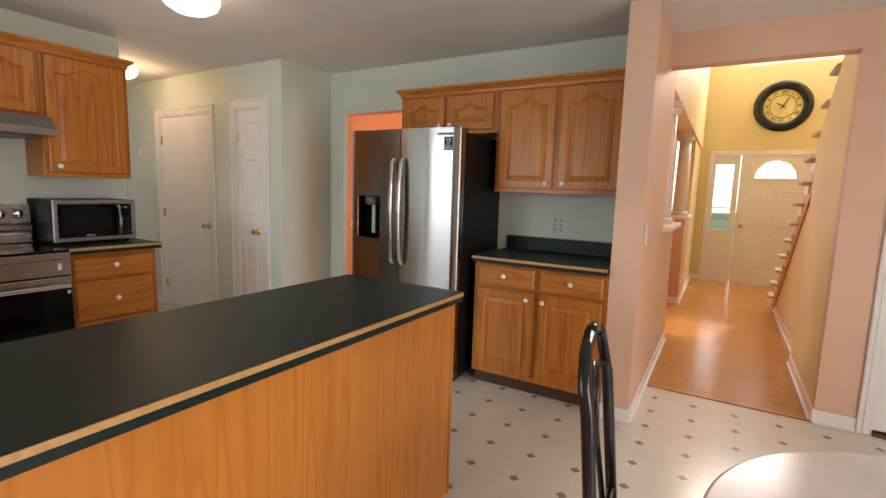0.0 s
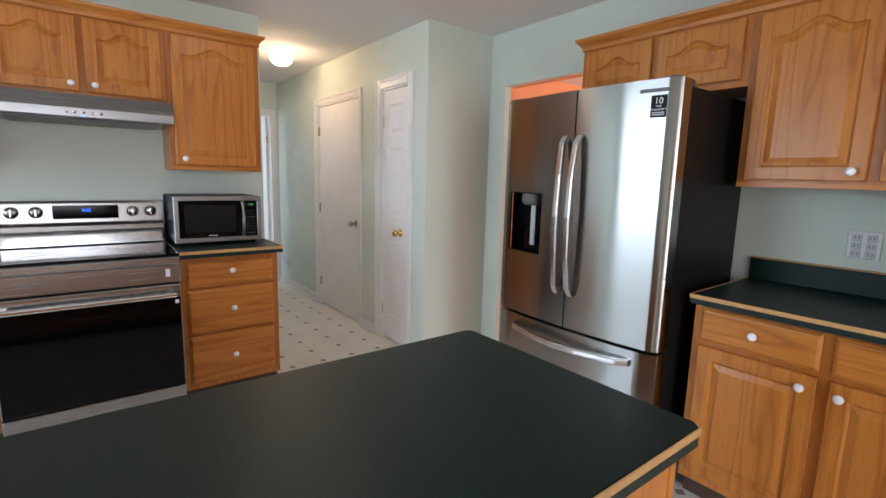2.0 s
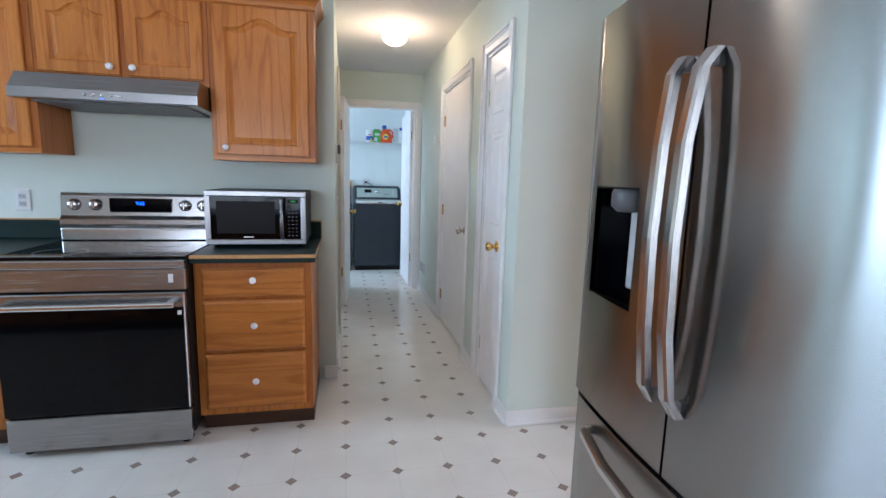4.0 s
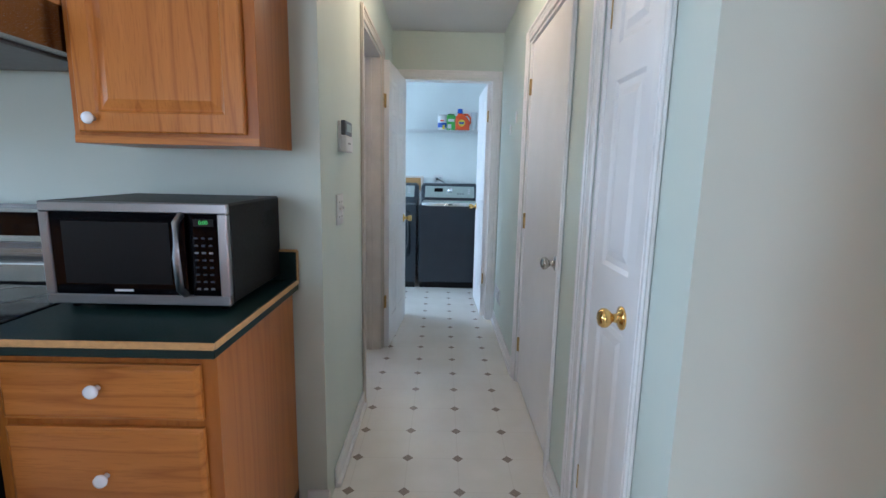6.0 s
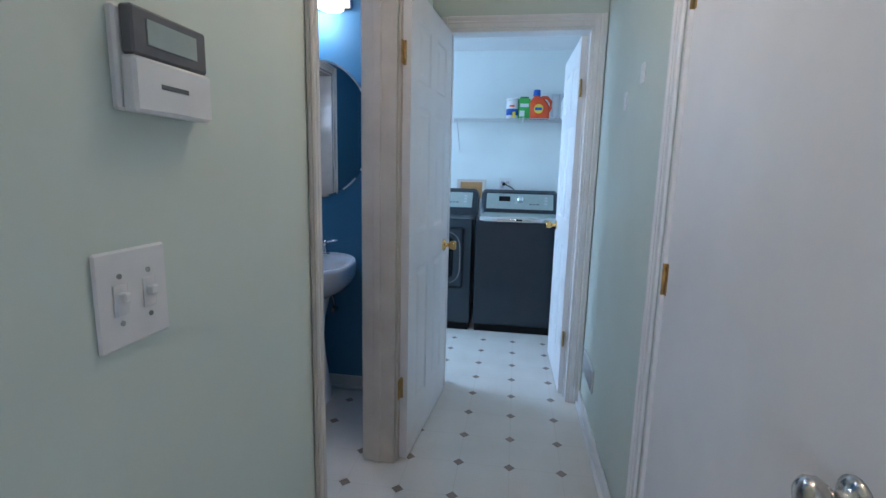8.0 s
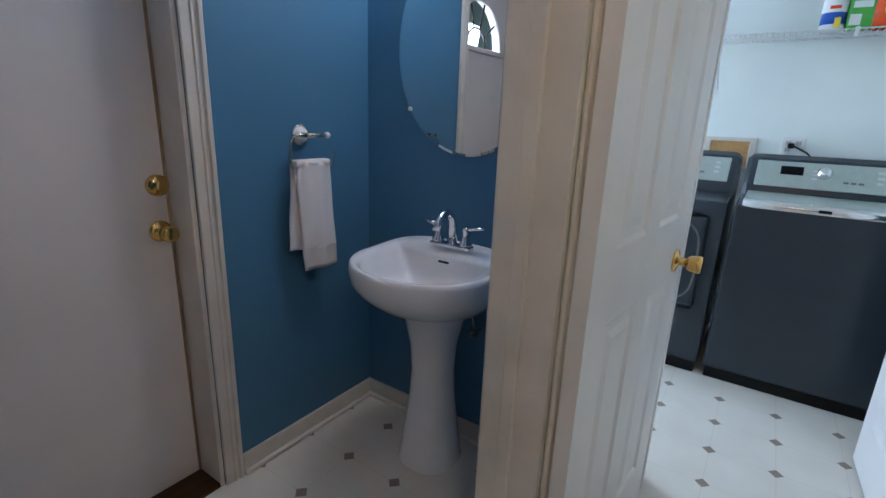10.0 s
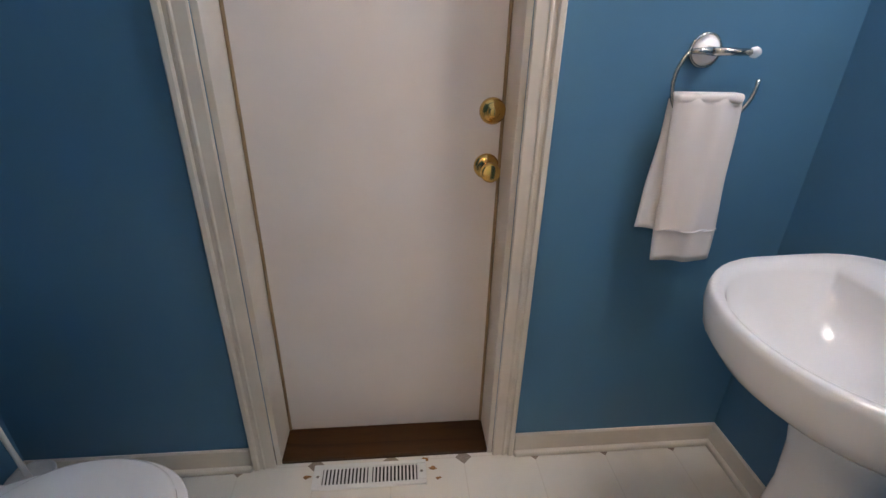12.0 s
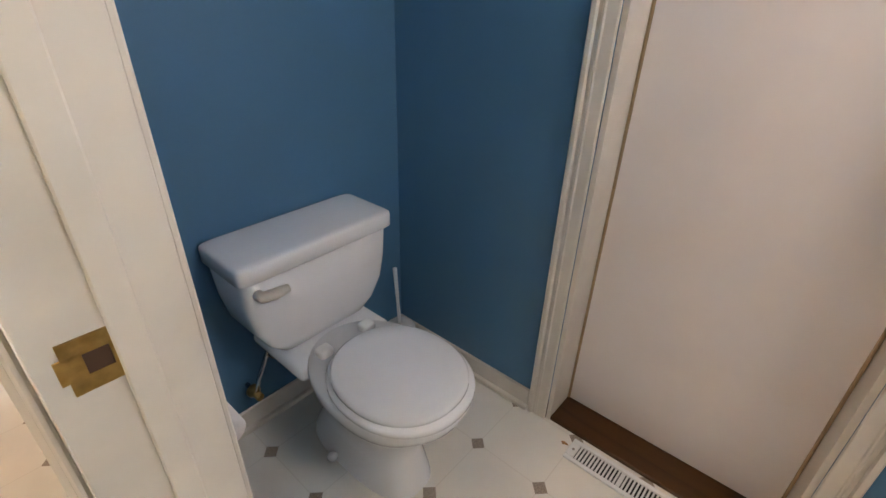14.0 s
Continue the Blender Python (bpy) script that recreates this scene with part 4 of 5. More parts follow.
for x in (0.05, 0.71):
    part("foot", lathe([(0.02, 0), (0.02, 0.02), (0.012, 0.062)], 12, Matrix.Translation((x, 0.06, 0))), black_plastic, rng)
    part("foot", lathe([(0.02, 0), (0.02, 0.02), (0.012, 0.062)], 12, Matrix.Translation((x, 0.58, 0))), black_plastic, rng)
bg = bmesh.new()
prof = [(0.555, 0.918), (0.60, 0.918), (0.60, 1.165), (0.58, 1.17), (0.572, 1.155), (0.562, 1.05), (0.545, 1.03), (0.545, 1.005)]
a, b = [bg.verts.new((0, y, z)) for y, z in prof], [bg.verts.new((0.76, y, z)) for y, z in prof]
bg.faces.new(a)
bg.faces.new(b[::-1])
for k in range(len(prof)):
    bg.faces.new((a[k], a[(k + 1) % len(prof)], b[(k + 1) % len(prof)], b[k]))
guard = part("backguard", bg, steel_h, rng)
part("lower_band", box(0.005, 0.535, 0.918, 0.755, 0.56, 0.985, 0.006, 2), steel_bright, rng)
part("vent_band", box(0.005, 0.548, 0.985, 0.755, 0.56, 1.035, 0.002), black_plastic, rng)
part("display", box(0.235, 0.553, 1.07, 0.535, 0.5665, 1.145, 0.001), black_glass, guard)
text("clock_digits", "9:52", 0.024, pose(0.385, 0.5515, 1.117, 90), led_blue, guard)
for x in (0.065, 0.165, 0.605, 0.695):
    kn = part("knob", lathe([(0.031, 0), (0.031, 0.006), (0.024, 0.009), (0.022, 0.022), (0.018, 0.025)], 24, Matrix.Translation((x, 0.5665, 1.108)) @ pose(0, 0, 0, 90)), steel_bright, guard, "round steel control knob", True)
    part("grip", box(x - 0.005, 0.532, 1.088, x + 0.005, 0.545, 1.128, 0.002), steel_bright, kn)

# microwave
mw = thing("microwave", "stainless steel countertop microwave with a black glass door", "microwave", pose(-3.655, 1.315, 0.915, 0, 0, W90))
part("body", box(0, 0.012, 0.018, 0.488, 0.392, 0.292, 0.006), black_plastic, mw, "black metal case")
for x in (0.04, 0.45):
    for y in (0.04, 0.35):
        part("foot", lathe([(0.012, 0), (0.012, 0.018)], 10, Matrix.Translation((x, y, 0))), black_plastic, mw)
bm = bmesh.new()
for q in ((0, 0.018, 0.488, 0.045), (0, 0.265, 0.488, 0.292), (0, 0.045, 0.025, 0.265), (0.463, 0.045, 0.488, 0.265)):
    bx(bm, q[0], -0.01, q[1], q[2], 0.012, q[3], 0.003)
part("front_trim", bm, satin_steel, mw, "brushed steel front trim")
dr = part("door", box(0.025, -0.006, 0.045, 0.375, 0.012, 0.265, 0.002), black_glass, mw)
part("door_screen", box(0.055, -0.0075, 0.075, 0.335, -0.006, 0.24), black_plastic, dr)
part("handle", tube([(0.372, -0.012, 0.05), (0.372, -0.038, 0.07), (0.372, -0.047, 0.155), (0.372, -0.038, 0.245), (0.372, -0.012, 0.262)], 0.0095, 10), satin_steel, dr, "curved steel handle", True)
cp = part("control_panel", box(0.388, -0.006, 0.045, 0.463, 0.012, 0.265, 0.001), black_glass, mw)
part("display", box(0.40, -0.0075, 0.232, 0.452, -0.006, 0.252), black_plastic, cp)
text("display_digits", "0:00", 0.014, pose(0.426, -0.0078, 0.242, 90), led_green, cp, 0.0002)
for r in range(8):
    for c in range(3):
        part("button", box(0.399 + c * 0.019, -0.0072, 0.062 + r * 0.0195, 0.409 + c * 0.019, -0.006, 0.067 + r * 0.0195), grey_plastic if r in (0, 5) else slate_enamel, cp)
part("maker_bar", box(0.18, -0.0066, 0.054, 0.23, -0.006, 0.060), grey_tube, dr)
for k in range(10):
    part("vent_slot", box(0.486, 0.25 + k * 0.01, 0.20, 0.4885, 0.254 + k * 0.01, 0.25), black_glass, mw)

# ---- north run ----
NX0, NX1 = -1.43, -0.542
wN = NX1 - NX0
base_cabinet("base_cabinet", "honey oak base cabinet with two drawers and two doors", pose(NX0, 2.895, 0), wN,
             [("drawer", 0.03, 0.722, 0.40, 0.135, 0.227, 0.793), ("drawer", 0.465, 0.722, 0.395, 0.135, 0.67, 0.793), ("door", 0.03, 0.14, 0.40, 0.56, 0.388, 0.655), ("door", 0.465, 0.14, 0.395, 0.56, 0.498, 0.655)], 0.54)
worktop("worktop", "green-black laminate worktop beside the refrigerator", pose(NX0 - 0.0, 2.832, 0), wN, 0.605, True, False)
wall_cabinet("wall_cabinet", "honey oak wall cabinet with two cathedral doors", pose(-1.43, 3.15, 0), 0.89, 1.348, 2.085, [(0.03, 0.395, 0.385), (0.46, 0.395, 0.50)], 0.288)
wall_cabinet("wall_cabinet", "short honey oak cabinet over the refrigerator", pose(-2.265, 3.15, 0), 0.835, 1.765, 2.085, [(0.03, 0.37, 0.37), (0.43, 0.375, 0.46)], 0.288, 0.045)
crown(pose(-2.265, 3.15, 0), 1.725, 2.085, True, False, 0.288)


def wall_plate(m, w, h, label, slots, toggles=0):
    t = thing("wall_plate", label, "outlet", m)
    part("plate", box(-w / 2, -0.006, -h / 2, w / 2, 0.0, h / 2, 0.003), plastic_white, t)
    for x, z in slots:
        part("socket", box(x - 0.016, -0.0085, z - 0.014, x + 0.016, -0.006, z + 0.014, 0.003), grey_tube, t)
        for dx in (-0.006, 0.006):
            part("slot", box(x + dx - 0.0012, -0.0088, z - 0.004, x + dx + 0.0012, -0.0084, z + 0.006), black_plastic, t)
    for k in range(toggles):
        x = (k - (toggles - 1) / 2) * 0.046
        part("toggle", bx(box(x - 0.011, -0.0075, -0.02, x + 0.011, -0.006, 0.02, 0.001), x - 0.005, -0.018, -0.003, x + 0.005, -0.007, 0.010, 0.002), plastic_white, t)
        for z in (-0.03, 0.03):
            part("screw", lathe([(0.0035, 0), (0.0035, 0.0015)], 8, Matrix.Translation((x, -0.006, z)) @ pose(0, 0, 0, 90)), nickel, t)
    return t


wall_plate(pose(-1.034, 3.44, 1.122), 0.112, 0.118, "white six-socket outlet plate on the kitchen wall", [(-0.024, 0.03), (0.024, 0.03), (-0.024, -0.005), (0.024, -0.005), (-0.024, -0.038), (0.024, -0.038)])
wall_plate(pose(-4.345, 1.945, 1.14, 0, 0, 180), 0.115, 0.125, "white double light switch on the corridor wall", [], 2)
wall_plate(pose(-4.06, 0.30, 1.12, 0, 0, 90), 0.075, 0.118, "white outlet plate beside the range", [(0, 0.02), (0, -0.02)])
wall_plate(pose(-0.38, 3.02, 1.12, 0, 0, 90), 0.075, 0.118, "white light switch on the hall wall", [], 1)
wall_plate(pose(-8.40, 2.32, 1.19, 0, 0, 90), 0.115, 0.118, "white outlet plate behind the washer", [(-0.024, 0.02), (-0.024, -0.02), (0.024, 0.02)])

# refrigerator, built in its own frame: x from the left edge, y back from the door faces
fr = thing("refrigerator", "stainless french-door refrigerator with dispenser and freezer drawer", "refrigerator", pose(-2.42, 2.70, 0))
FW = 0.925
part("case", box(0.012, 0.115, 0.03, FW - 0.012, 0.72, 1.735, 0.004), fridge_side, fr, "dark grey case")
for x in (0.07, FW - 0.07):
    part("hinge_cover", box(x - 0.05, 0.03, 1.735, x + 0.05, 0.18, 1.765, 0.008, 2), grey_plastic, fr)
    part("foot", lathe([(0.03, 0), (0.03, 0.012), (0.012, 0.035)], 12, Matrix.Translation((x, 0.14, 0))), black_plastic, fr)
    part("foot", lathe([(0.03, 0), (0.03, 0.012), (0.012, 0.035)], 12, Matrix.Translation((x, 0.66, 0))), black_plastic, fr)


def bowed(x0, x1, z0, z1, hole=None):
    """A door leaf whose face follows the refrigerator's shallow bow; hole: (x0, z0, x1, z1)."""
    def face(x):
        u = (x - FW / 2) / (FW / 2)
        return -0.010 + 0.034 * u * u + 0.02 * max(0, abs(u) - 0.96) / 0.04
    n = 18
    xs = sorted({round(x0 + (x1 - x0) * k / n, 5) for k in range(n + 1)} | ({hole[0], hole[2]} if hole else set()))
    zs = [z0] + ([hole[1], hole[3]] if hole else []) + [z1]
    bm = bmesh.new()
    g = {(i, j): bm.verts.new((x, face(x), z)) for i, x in enumerate(xs) for j, z in enumerate(zs)}
    edge = [(i, j) for i in range(len(xs)) for j in range(len(zs)) if i in (0, len(xs) - 1) or j in (0, len(zs) - 1)]
    ge = {k: bm.verts.new(g[k].co) for k in edge}
    gb = {(i, j): bm.verts.new((xs[i], 0.105, zs[j])) for i, j in edge}
    for i in range(len(xs) - 1):
        for j in range(len(zs) - 1):
            if hole and hole[0] <= xs[i] < hole[2] and j == 1:
                continue
            bm.faces.new((g[i, j], g[i + 1, j], g[i + 1, j + 1], g[i, j + 1])).smooth = True
        for j in (0, len(zs) - 1):
            bm.faces.new((ge[i, j], ge[i + 1, j], gb[i + 1, j], gb[i, j]))
    for i in (0, len(xs) - 1):
        for j in range(len(zs) - 1):
            bm.faces.new((ge[i, j], ge[i, j + 1], gb[i, j + 1], gb[i, j]))
    return bm


HZ0, HZ1 = 0.985, 1.29
ld = part("door_leaf", bowed(0.0, FW * 0.5 + 0.012, 0.66, 1.755, (0.075, HZ0, 0.305, HZ1)), steel_v, fr, "brushed steel door with a dispenser")
rd = part("door_leaf", bowed(FW * 0.5 + 0.020, FW, 0.66, 1.755), steel_v, fr, "brushed steel door with a sticker")
part("freezer_drawer", bowed(0.0, FW, 0.06, 0.645), steel_v, fr, "brushed steel freezer drawer")
part("seal", box(0.02, 0.09, 0.05, FW - 0.02, 0.118, 1.745), black_plastic, fr)
ds = part("dispenser", bx(bx(bx(bx(box(0.075, 0.075, HZ0, 0.305, 0.08, HZ1), 0.075, 0.03, HZ0, 0.079, 0.08, HZ1), 0.301, 0.0, HZ0, 0.305, 0.08, HZ1), 0.079, 0.01, HZ0, 0.301, 0.08, HZ0 + 0.005), 0.079, 0.01, HZ1 - 0.005, 0.301, 0.08, HZ1), black_glass, fr, "black recessed water dispenser")
part("spout", lathe([(0.045, 0), (0.05, -0.01), (0.05, -0.045), (0.035, -0.06)], 20, Matrix.Translation((0.19, 0.05, HZ1 - 0.005))), grey_plastic, ds)
part("paddle", box(0.175, 0.062, HZ0 + 0.03, 0.205, 0.072, HZ1 - 0.06, 0.004), grey_tube, ds)
for x, sgn in ((0.442, -1), (0.510, 1)):
    pts = [(x + sgn * 0.006, -0.02, 0.82), (x + sgn * 0.004, -0.045, 0.86), (x, -0.062, 1.0), (x, -0.068, 1.19), (x, -0.062, 1.38), (x + sgn * 0.004, -0.045, 1.52), (x + sgn * 0.006, -0.02, 1.555)]
    bm = bmesh.new()
    rings = []
    for p in pts:
        rings.append([(p[0] - 0.014, p[1] + 0.010, p[2]), (p[0] - 0.014, p[1] - 0.006, p[2]), (p[0] - 0.009, p[1] - 0.011, p[2]), (p[0] + 0.009, p[1] - 0.011, p[2]), (p[0] + 0.014, p[1] - 0.006, p[2]), (p[0] + 0.014, p[1] + 0.010, p[2])])
    vs = loops(bm, rings)
    bm.faces.new(vs[0][::-1])
    h = part("handle", bm, steel_bright, ld if sgn < 0 else rd, "long bowed steel handle")
    for z in (0.835, 1.54):
        part("mount", box(x - 0.008, -0.03, z - 0.015, x + 0.008, 0.01, z + 0.015, 0.003), grey_plastic, h)
pts = [(0.16, -0.0, 0.592), (0.18, -0.03, 0.592), (0.33, -0.058, 0.583), (FW / 2, -0.066, 0.58), (FW - 0.33, -0.058, 0.583), (FW - 0.14, -0.03, 0.592), (FW - 0.10, 0.0, 0.592)]
bm = bmesh.new()
vs = loops(bm, [[(p[0], p[1] + 0.012, p[2] - 0.014), (p[0], p[1] - 0.008, p[2] - 0.014), (p[0], p[1] - 0.012, p[2] - 0.008), (p[0], p[1] - 0.012, p[2] + 0.008), (p[0], p[1] - 0.008, p[2] + 0.014), (p[0], p[1] + 0.012, p[2] + 0.014)] for p in pts])
bm.faces.new(vs[0][::-1])
part("freezer_handle", bm, steel_bright, fr, "bowed steel freezer handle")


def on_bow(x, z, out=0.001):
    """A place on the bowed face, upright and turned along it."""
    u = (x - FW / 2) / (FW / 2)
    return pose(x, -0.010 + 0.034 * u * u - out, z, 90, 0, math.degrees(math.atan(0.068 * u / (FW / 2))))


bar = part("logo_bar", box(-0.058, -0.007, 0, 0.058, 0.007, 0.0012), grey_plastic, rd)
bar.matrix_local = on_bow(0.828, 1.712)
st = part("sticker", box(-0.030, -0.042, 0, 0.030, 0.042, 0.0012), black_plastic, rd, "black warranty sticker")
st.matrix_local = on_bow(0.848, 1.650, 0.0015)
text("sticker_text", "10", 0.034, pose(0, 0.020, 0.0013), plastic_white, st, 0.0003)
text("sticker_text", "YEAR", 0.010, pose(0, 0.000, 0.0013), plastic_white, st, 0.0003)
text("sticker_text", "WARRANTY", 0.0105, pose(0, -0.013, 0.0013), plastic_white, st, 0.0003)
part("sticker_bar", box(-0.024, -0.026, 0.001, 0.024, -0.022, 0.0016), grey_tube, st)
part("sticker_bar", box(-0.024, -0.034, 0.001, 0.024, -0.030, 0.0016), grey_tube, st)

# ---- island ----
isl = thing("island", "kitchen island with honey oak panels", "island", pose(-0.946, -1.29, 0, 0, 0, W90))
IL = 3.03
part("side_panel", box(0.0, 0.0, 0.0, IL - 0.02, 0.012, 0.875), oak_panel, isl, "smooth honey oak veneer panel")
part("body", box(0.0, 0.0125, 0.09, IL - 0.004, 0.60, 0.875), oak_panel, isl)
part("corner_strip", box(IL - 0.02, -0.004, 0.0, IL, 0.016, 0.875, 0.002), oak_v, isl)
part("toe_kick", box(0.0, 0.02, 0.0, IL - 0.02, 0.54, 0.09), toe, isl)
for k in range(5):
    d = part("door", panel_door(0.5, 0.74), oak_v, isl)
    d.matrix_local = pose(0.1 + 0.58 * k + 0.5, 0.601, 0.12, 0, 0, 180)
    pull(d, 0.45, -0.019, 0.66)
it = thing("worktop", "long green-black laminate island top with an oak edge", "worktop", pose(-0.92, -1.32, 0, 0, 0, W90))
TL = 3.10
bm = bmesh.new()
loops(bm, [[(i, i, z), (TL - 0.014 - i, i, z), (TL - i, 0.014 + i, z), (TL - i, 0.646 - i, z), (TL - 0.014 - i, 0.66 - i, z), (i, 0.66 - i, z)] for i, z in ((0.0, 0.876), (0.0, 0.912), (0.003, 0.915))])
part("top", bm, laminate, it)
part("edge_strip", box(0.0, -0.004, 0.899, TL - 0.014, 0.0, 0.916, 0.002), edge_wood, it, "pale oak edge strip")

# ---- breakfast corner ----
tab = thing("round_table", "round white laminate breakfast table", "table", pose(0.515, 0.992, 0))
part("tabletop", lathe([(0.48, 0.722), (0.498, 0.728), (0.50, 0.745), (0.493, 0.75)], 64), marble, tab)
part("pedestal", lathe([(0.20, 0.03), (0.06, 0.06), (0.045, 0.12), (0.045, 0.68), (0.12, 0.722)], 32), black_metal, tab, "", True)
for k in range(4):
    a = radians(45 + 90 * k)
    part("leg", tube([(0.05 * math.cos(a), 0.05 * math.sin(a), 0.09), (0.2 * math.cos(a), 0.2 * math.sin(a), 0.06), (0.33 * math.cos(a), 0.33 * math.sin(a), 0.02)], [0.03, 0.026, 0.02], 10), black_metal, tab, "", True)
ch = thing("dining_chair", "black tubular metal dining chair beside the table", "chair", pose(-0.185, 1.20, 0, 0, 0, -86))
for s in (-1, 1):
    part("leg", tube([(s * 0.175, 0.02, 0.0), (s * 0.17, 0.0, 0.45), (s * 0.155, -0.04, 0.86), (s * 0.145, -0.052, 0.92), (s * 0.11, -0.06, 0.982), (s * 0.04, -0.064, 1.01)], 0.0155, 12), black_metal, ch, "bent rear leg running up into the back", True)
    part("leg", tube([(s * 0.175, 0.38, 0.0), (s * 0.175, 0.36, 0.41)], 0.0155, 12), black_metal, ch, "", True)
    part("slat", tube([(s * 0.05, -0.012, 0.52), (s * 0.06, -0.045, 0.72), (s * 0.04, -0.055, 0.92)], 0.008, 8), black_metal, ch, "", True)
part("top_rail", tube([(-0.04, -0.064, 1.01), (0, -0.065, 1.015), (0.04, -0.064, 1.01)], 0.0155, 12), black_metal, ch, "", True)
part("cross_rail", tube([(-0.15, -0.045, 0.885), (0, -0.058, 0.925), (0.15, -0.045, 0.885)], 0.010, 10), black_metal, ch, "", True)
part("cross_rail", tube([(-0.165, -0.005, 0.52), (0.165, -0.005, 0.52)], 0.009, 8), black_metal, ch, "", True)
part("seat", box(-0.19, 0.02, 0.41, 0.19, 0.38, 0.44, 0.015, 3), black_plastic, ch, "black padded seat")

# ---- corridor fittings ----
th = thing("thermostat", "white wall keypad with a grey display and flap", "keypad", pose(-4.415, 1.945, 1.432, 0, 0, 180))
part("back_plate", box(-0.075, -0.012, -0.06, 0.075, 0.0, 0.06, 0.003), plastic_white, th)
part("display", box(-0.068, -0.03, 0.005, 0.068, -0.012, 0.062, 0.003), grey_plastic, th, "dark grey display")
part("screen", box(-0.045, -0.0315, 0.02, 0.045, -0.03, 0.05), slate_console, th)
part("flap", box(-0.072, -0.033, -0.062, 0.072, -0.012, 0.004, 0.004), plastic_white, th)
part("maker_bar", box(-0.03, -0.0337, -0.03, 0.02, -0.033, -0.024), grey_plastic, th)
reg = thing("air_register", "grey metal air register low on the corridor wall", "vent", pose(-6.22, 2.85, 0.30))
part("back_plate", box(-0.15, -0.008, -0.06, 0.15, 0, 0.06, 0.002), plastic_white, reg)
for k in range(7):
    part("slat", box(-0.135, -0.014, -0.047 + 0.015 * k, 0.135, -0.008, -0.039 + 0.015 * k, 0.001), grey_tube, reg)
for x, z in ((-5.62, 1.66), (-5.86, 1.6)):
    hk = thing("door_stop", "small white plate on the corridor wall", "plate", pose(x, 2.85, z))
    part("plate", box(-0.02, -0.008, -0.035, 0.02, 0, 0.035, 0.003), plastic_white, hk)

# ---- laundry ----


def machine_body(t, top=0.93):
    part("body", box(0.0, 0.0, 0.06, 0.686, 0.68, top, 0.012, 3), slate_enamel, t, "dark slate enamel cabinet")
    part("plinth", box(0.012, 0.015, 0.0, 0.674, 0.66, 0.062), black_plastic, t)


def console(t, label):
    bm = bmesh.new()
    prof = [(0.46, 0.93), (0.47, 0.99), (0.56, 1.13), (0.60, 1.15), (0.66, 1.14), (0.68, 0.93)]
    n = len(prof)
    lps = []
    for x, s in ((0.0, 0.86), (0.02, 0.97), (0.04, 1.0), (0.646, 1.0), (0.666, 0.97), (0.686, 0.86)):
        lps.append([(x, 0.57 + (y - 0.57) * s, 0.93 + (z - 0.93) * s) for y, z in prof])
    vs = loops(bm, lps)
    bm.faces.new(vs[0][::-1])
    c = part("console", bm, slate_enamel, t, "", False)
    m = Matrix.Translation((0, 0.466, 0.985)) @ pose(0, 0, 0, 90 - 32.7)
    f = part("control_panel", bx(bmesh.new(), 0.05, 0.0, 0.0, 0.636, 0.155, 0.006, 0.003), slate_console, t, label)
    f.matrix_local = m
    part("display", box(0.16, 0.075, 0.006, 0.26, 0.125, 0.008), black_glass, f)
    part("dial", lathe([(0.034, 0.006), (0.034, 0.014), (0.026, 0.018), (0.024, 0.032), (0.01, 0.034)], 24, Matrix.Translation((0.35, 0.095, 0))), chrome, f, "", True)
    for k in range(3):
        part("button", box(0.43 + 0.03 * k, 0.045, 0.006, 0.452 + 0.03 * k, 0.056, 0.008), grey_plastic, f)
        part("button", box(0.56, 0.05 + 0.03 * k, 0.006, 0.585, 0.066 + 0.03 * k, 0.008), grey_tube, f)
        part("button", box(0.30, 0.055 + 0.022 * k, 0.006, 0.322, 0.066 + 0.022 * k, 0.008), grey_tube, f)


wa = thing("washing_machine", "dark slate top-loading washer with a pale console", "washer", pose(-7.56, 2.122, 0, 0, 0, 90))
machine_body(wa)
console(wa, "pale green-grey control panel")
lid = part("lid", box(0.03, 0.03, 0.932, 0.656, 0.45, 0.955, 0.01, 2), slate_console, wa, "pale lid with a chrome front lip")
bm = bmesh.new()
prof = [(0.035, 0.957), (0.0, 0.957), (-0.018, 0.945), (-0.018, 0.925), (0.0, 0.915)]
xs = [(0.03, 0.02), (0.08, 0.004), (0.2, -0.002), (0.343, -0.004), (0.486, -0.002), (0.606, 0.004), (0.656, 0.02)]
vs = [[bm.verts.new((x, y + dy, z)) for y, z in prof] for x, dy in xs]
for a, b in zip(vs, vs[1:]):
    for k in range(len(prof) - 1):
        bm.faces.new((a[k], a[k + 1], b[k + 1], b[k]))
part("lid_lip", bm, chrome, lid, "curved chrome lip", True)
part("maker_bar", box(0.32, -0.024, 0.93, 0.366, -0.02, 0.944), black_plastic, lid)
dy = thing("tumble_dryer", "dark slate front-loading dryer with a pale console", "dryer", pose(-7.56, 1.408, 0, 0, 0, 90))
machine_body(dy)
console(dy, "pale green-grey control panel")
dd = part("door", box(0.06, -0.022, 0.36, 0.626, 0.0, 0.86, 0.03, 3), slate_enamel, dy)
part("door_rim", tube([(0.343 + 0.255 * math.copysign(abs(math.cos(a)) ** 0.5, math.cos(a)), -0.02, 0.61 + 0.22 * math.copysign(abs(math.sin(a)) ** 0.5, math.sin(a))) for a in [2 * math.pi * k / 48 for k in range(48)]], 0.006, 6, None, True), grey_plastic, dd)
part("door_window", box(0.15, -0.026, 0.45, 0.54, -0.021, 0.78, 0.02, 2), black_glass, dd)
shelf = thing("wire_shelf", "white wire shelf on the laundry wall", "shelf", pose(-8.40, 0.96, 1.772, 0, 0, 90))
SL = 1.93
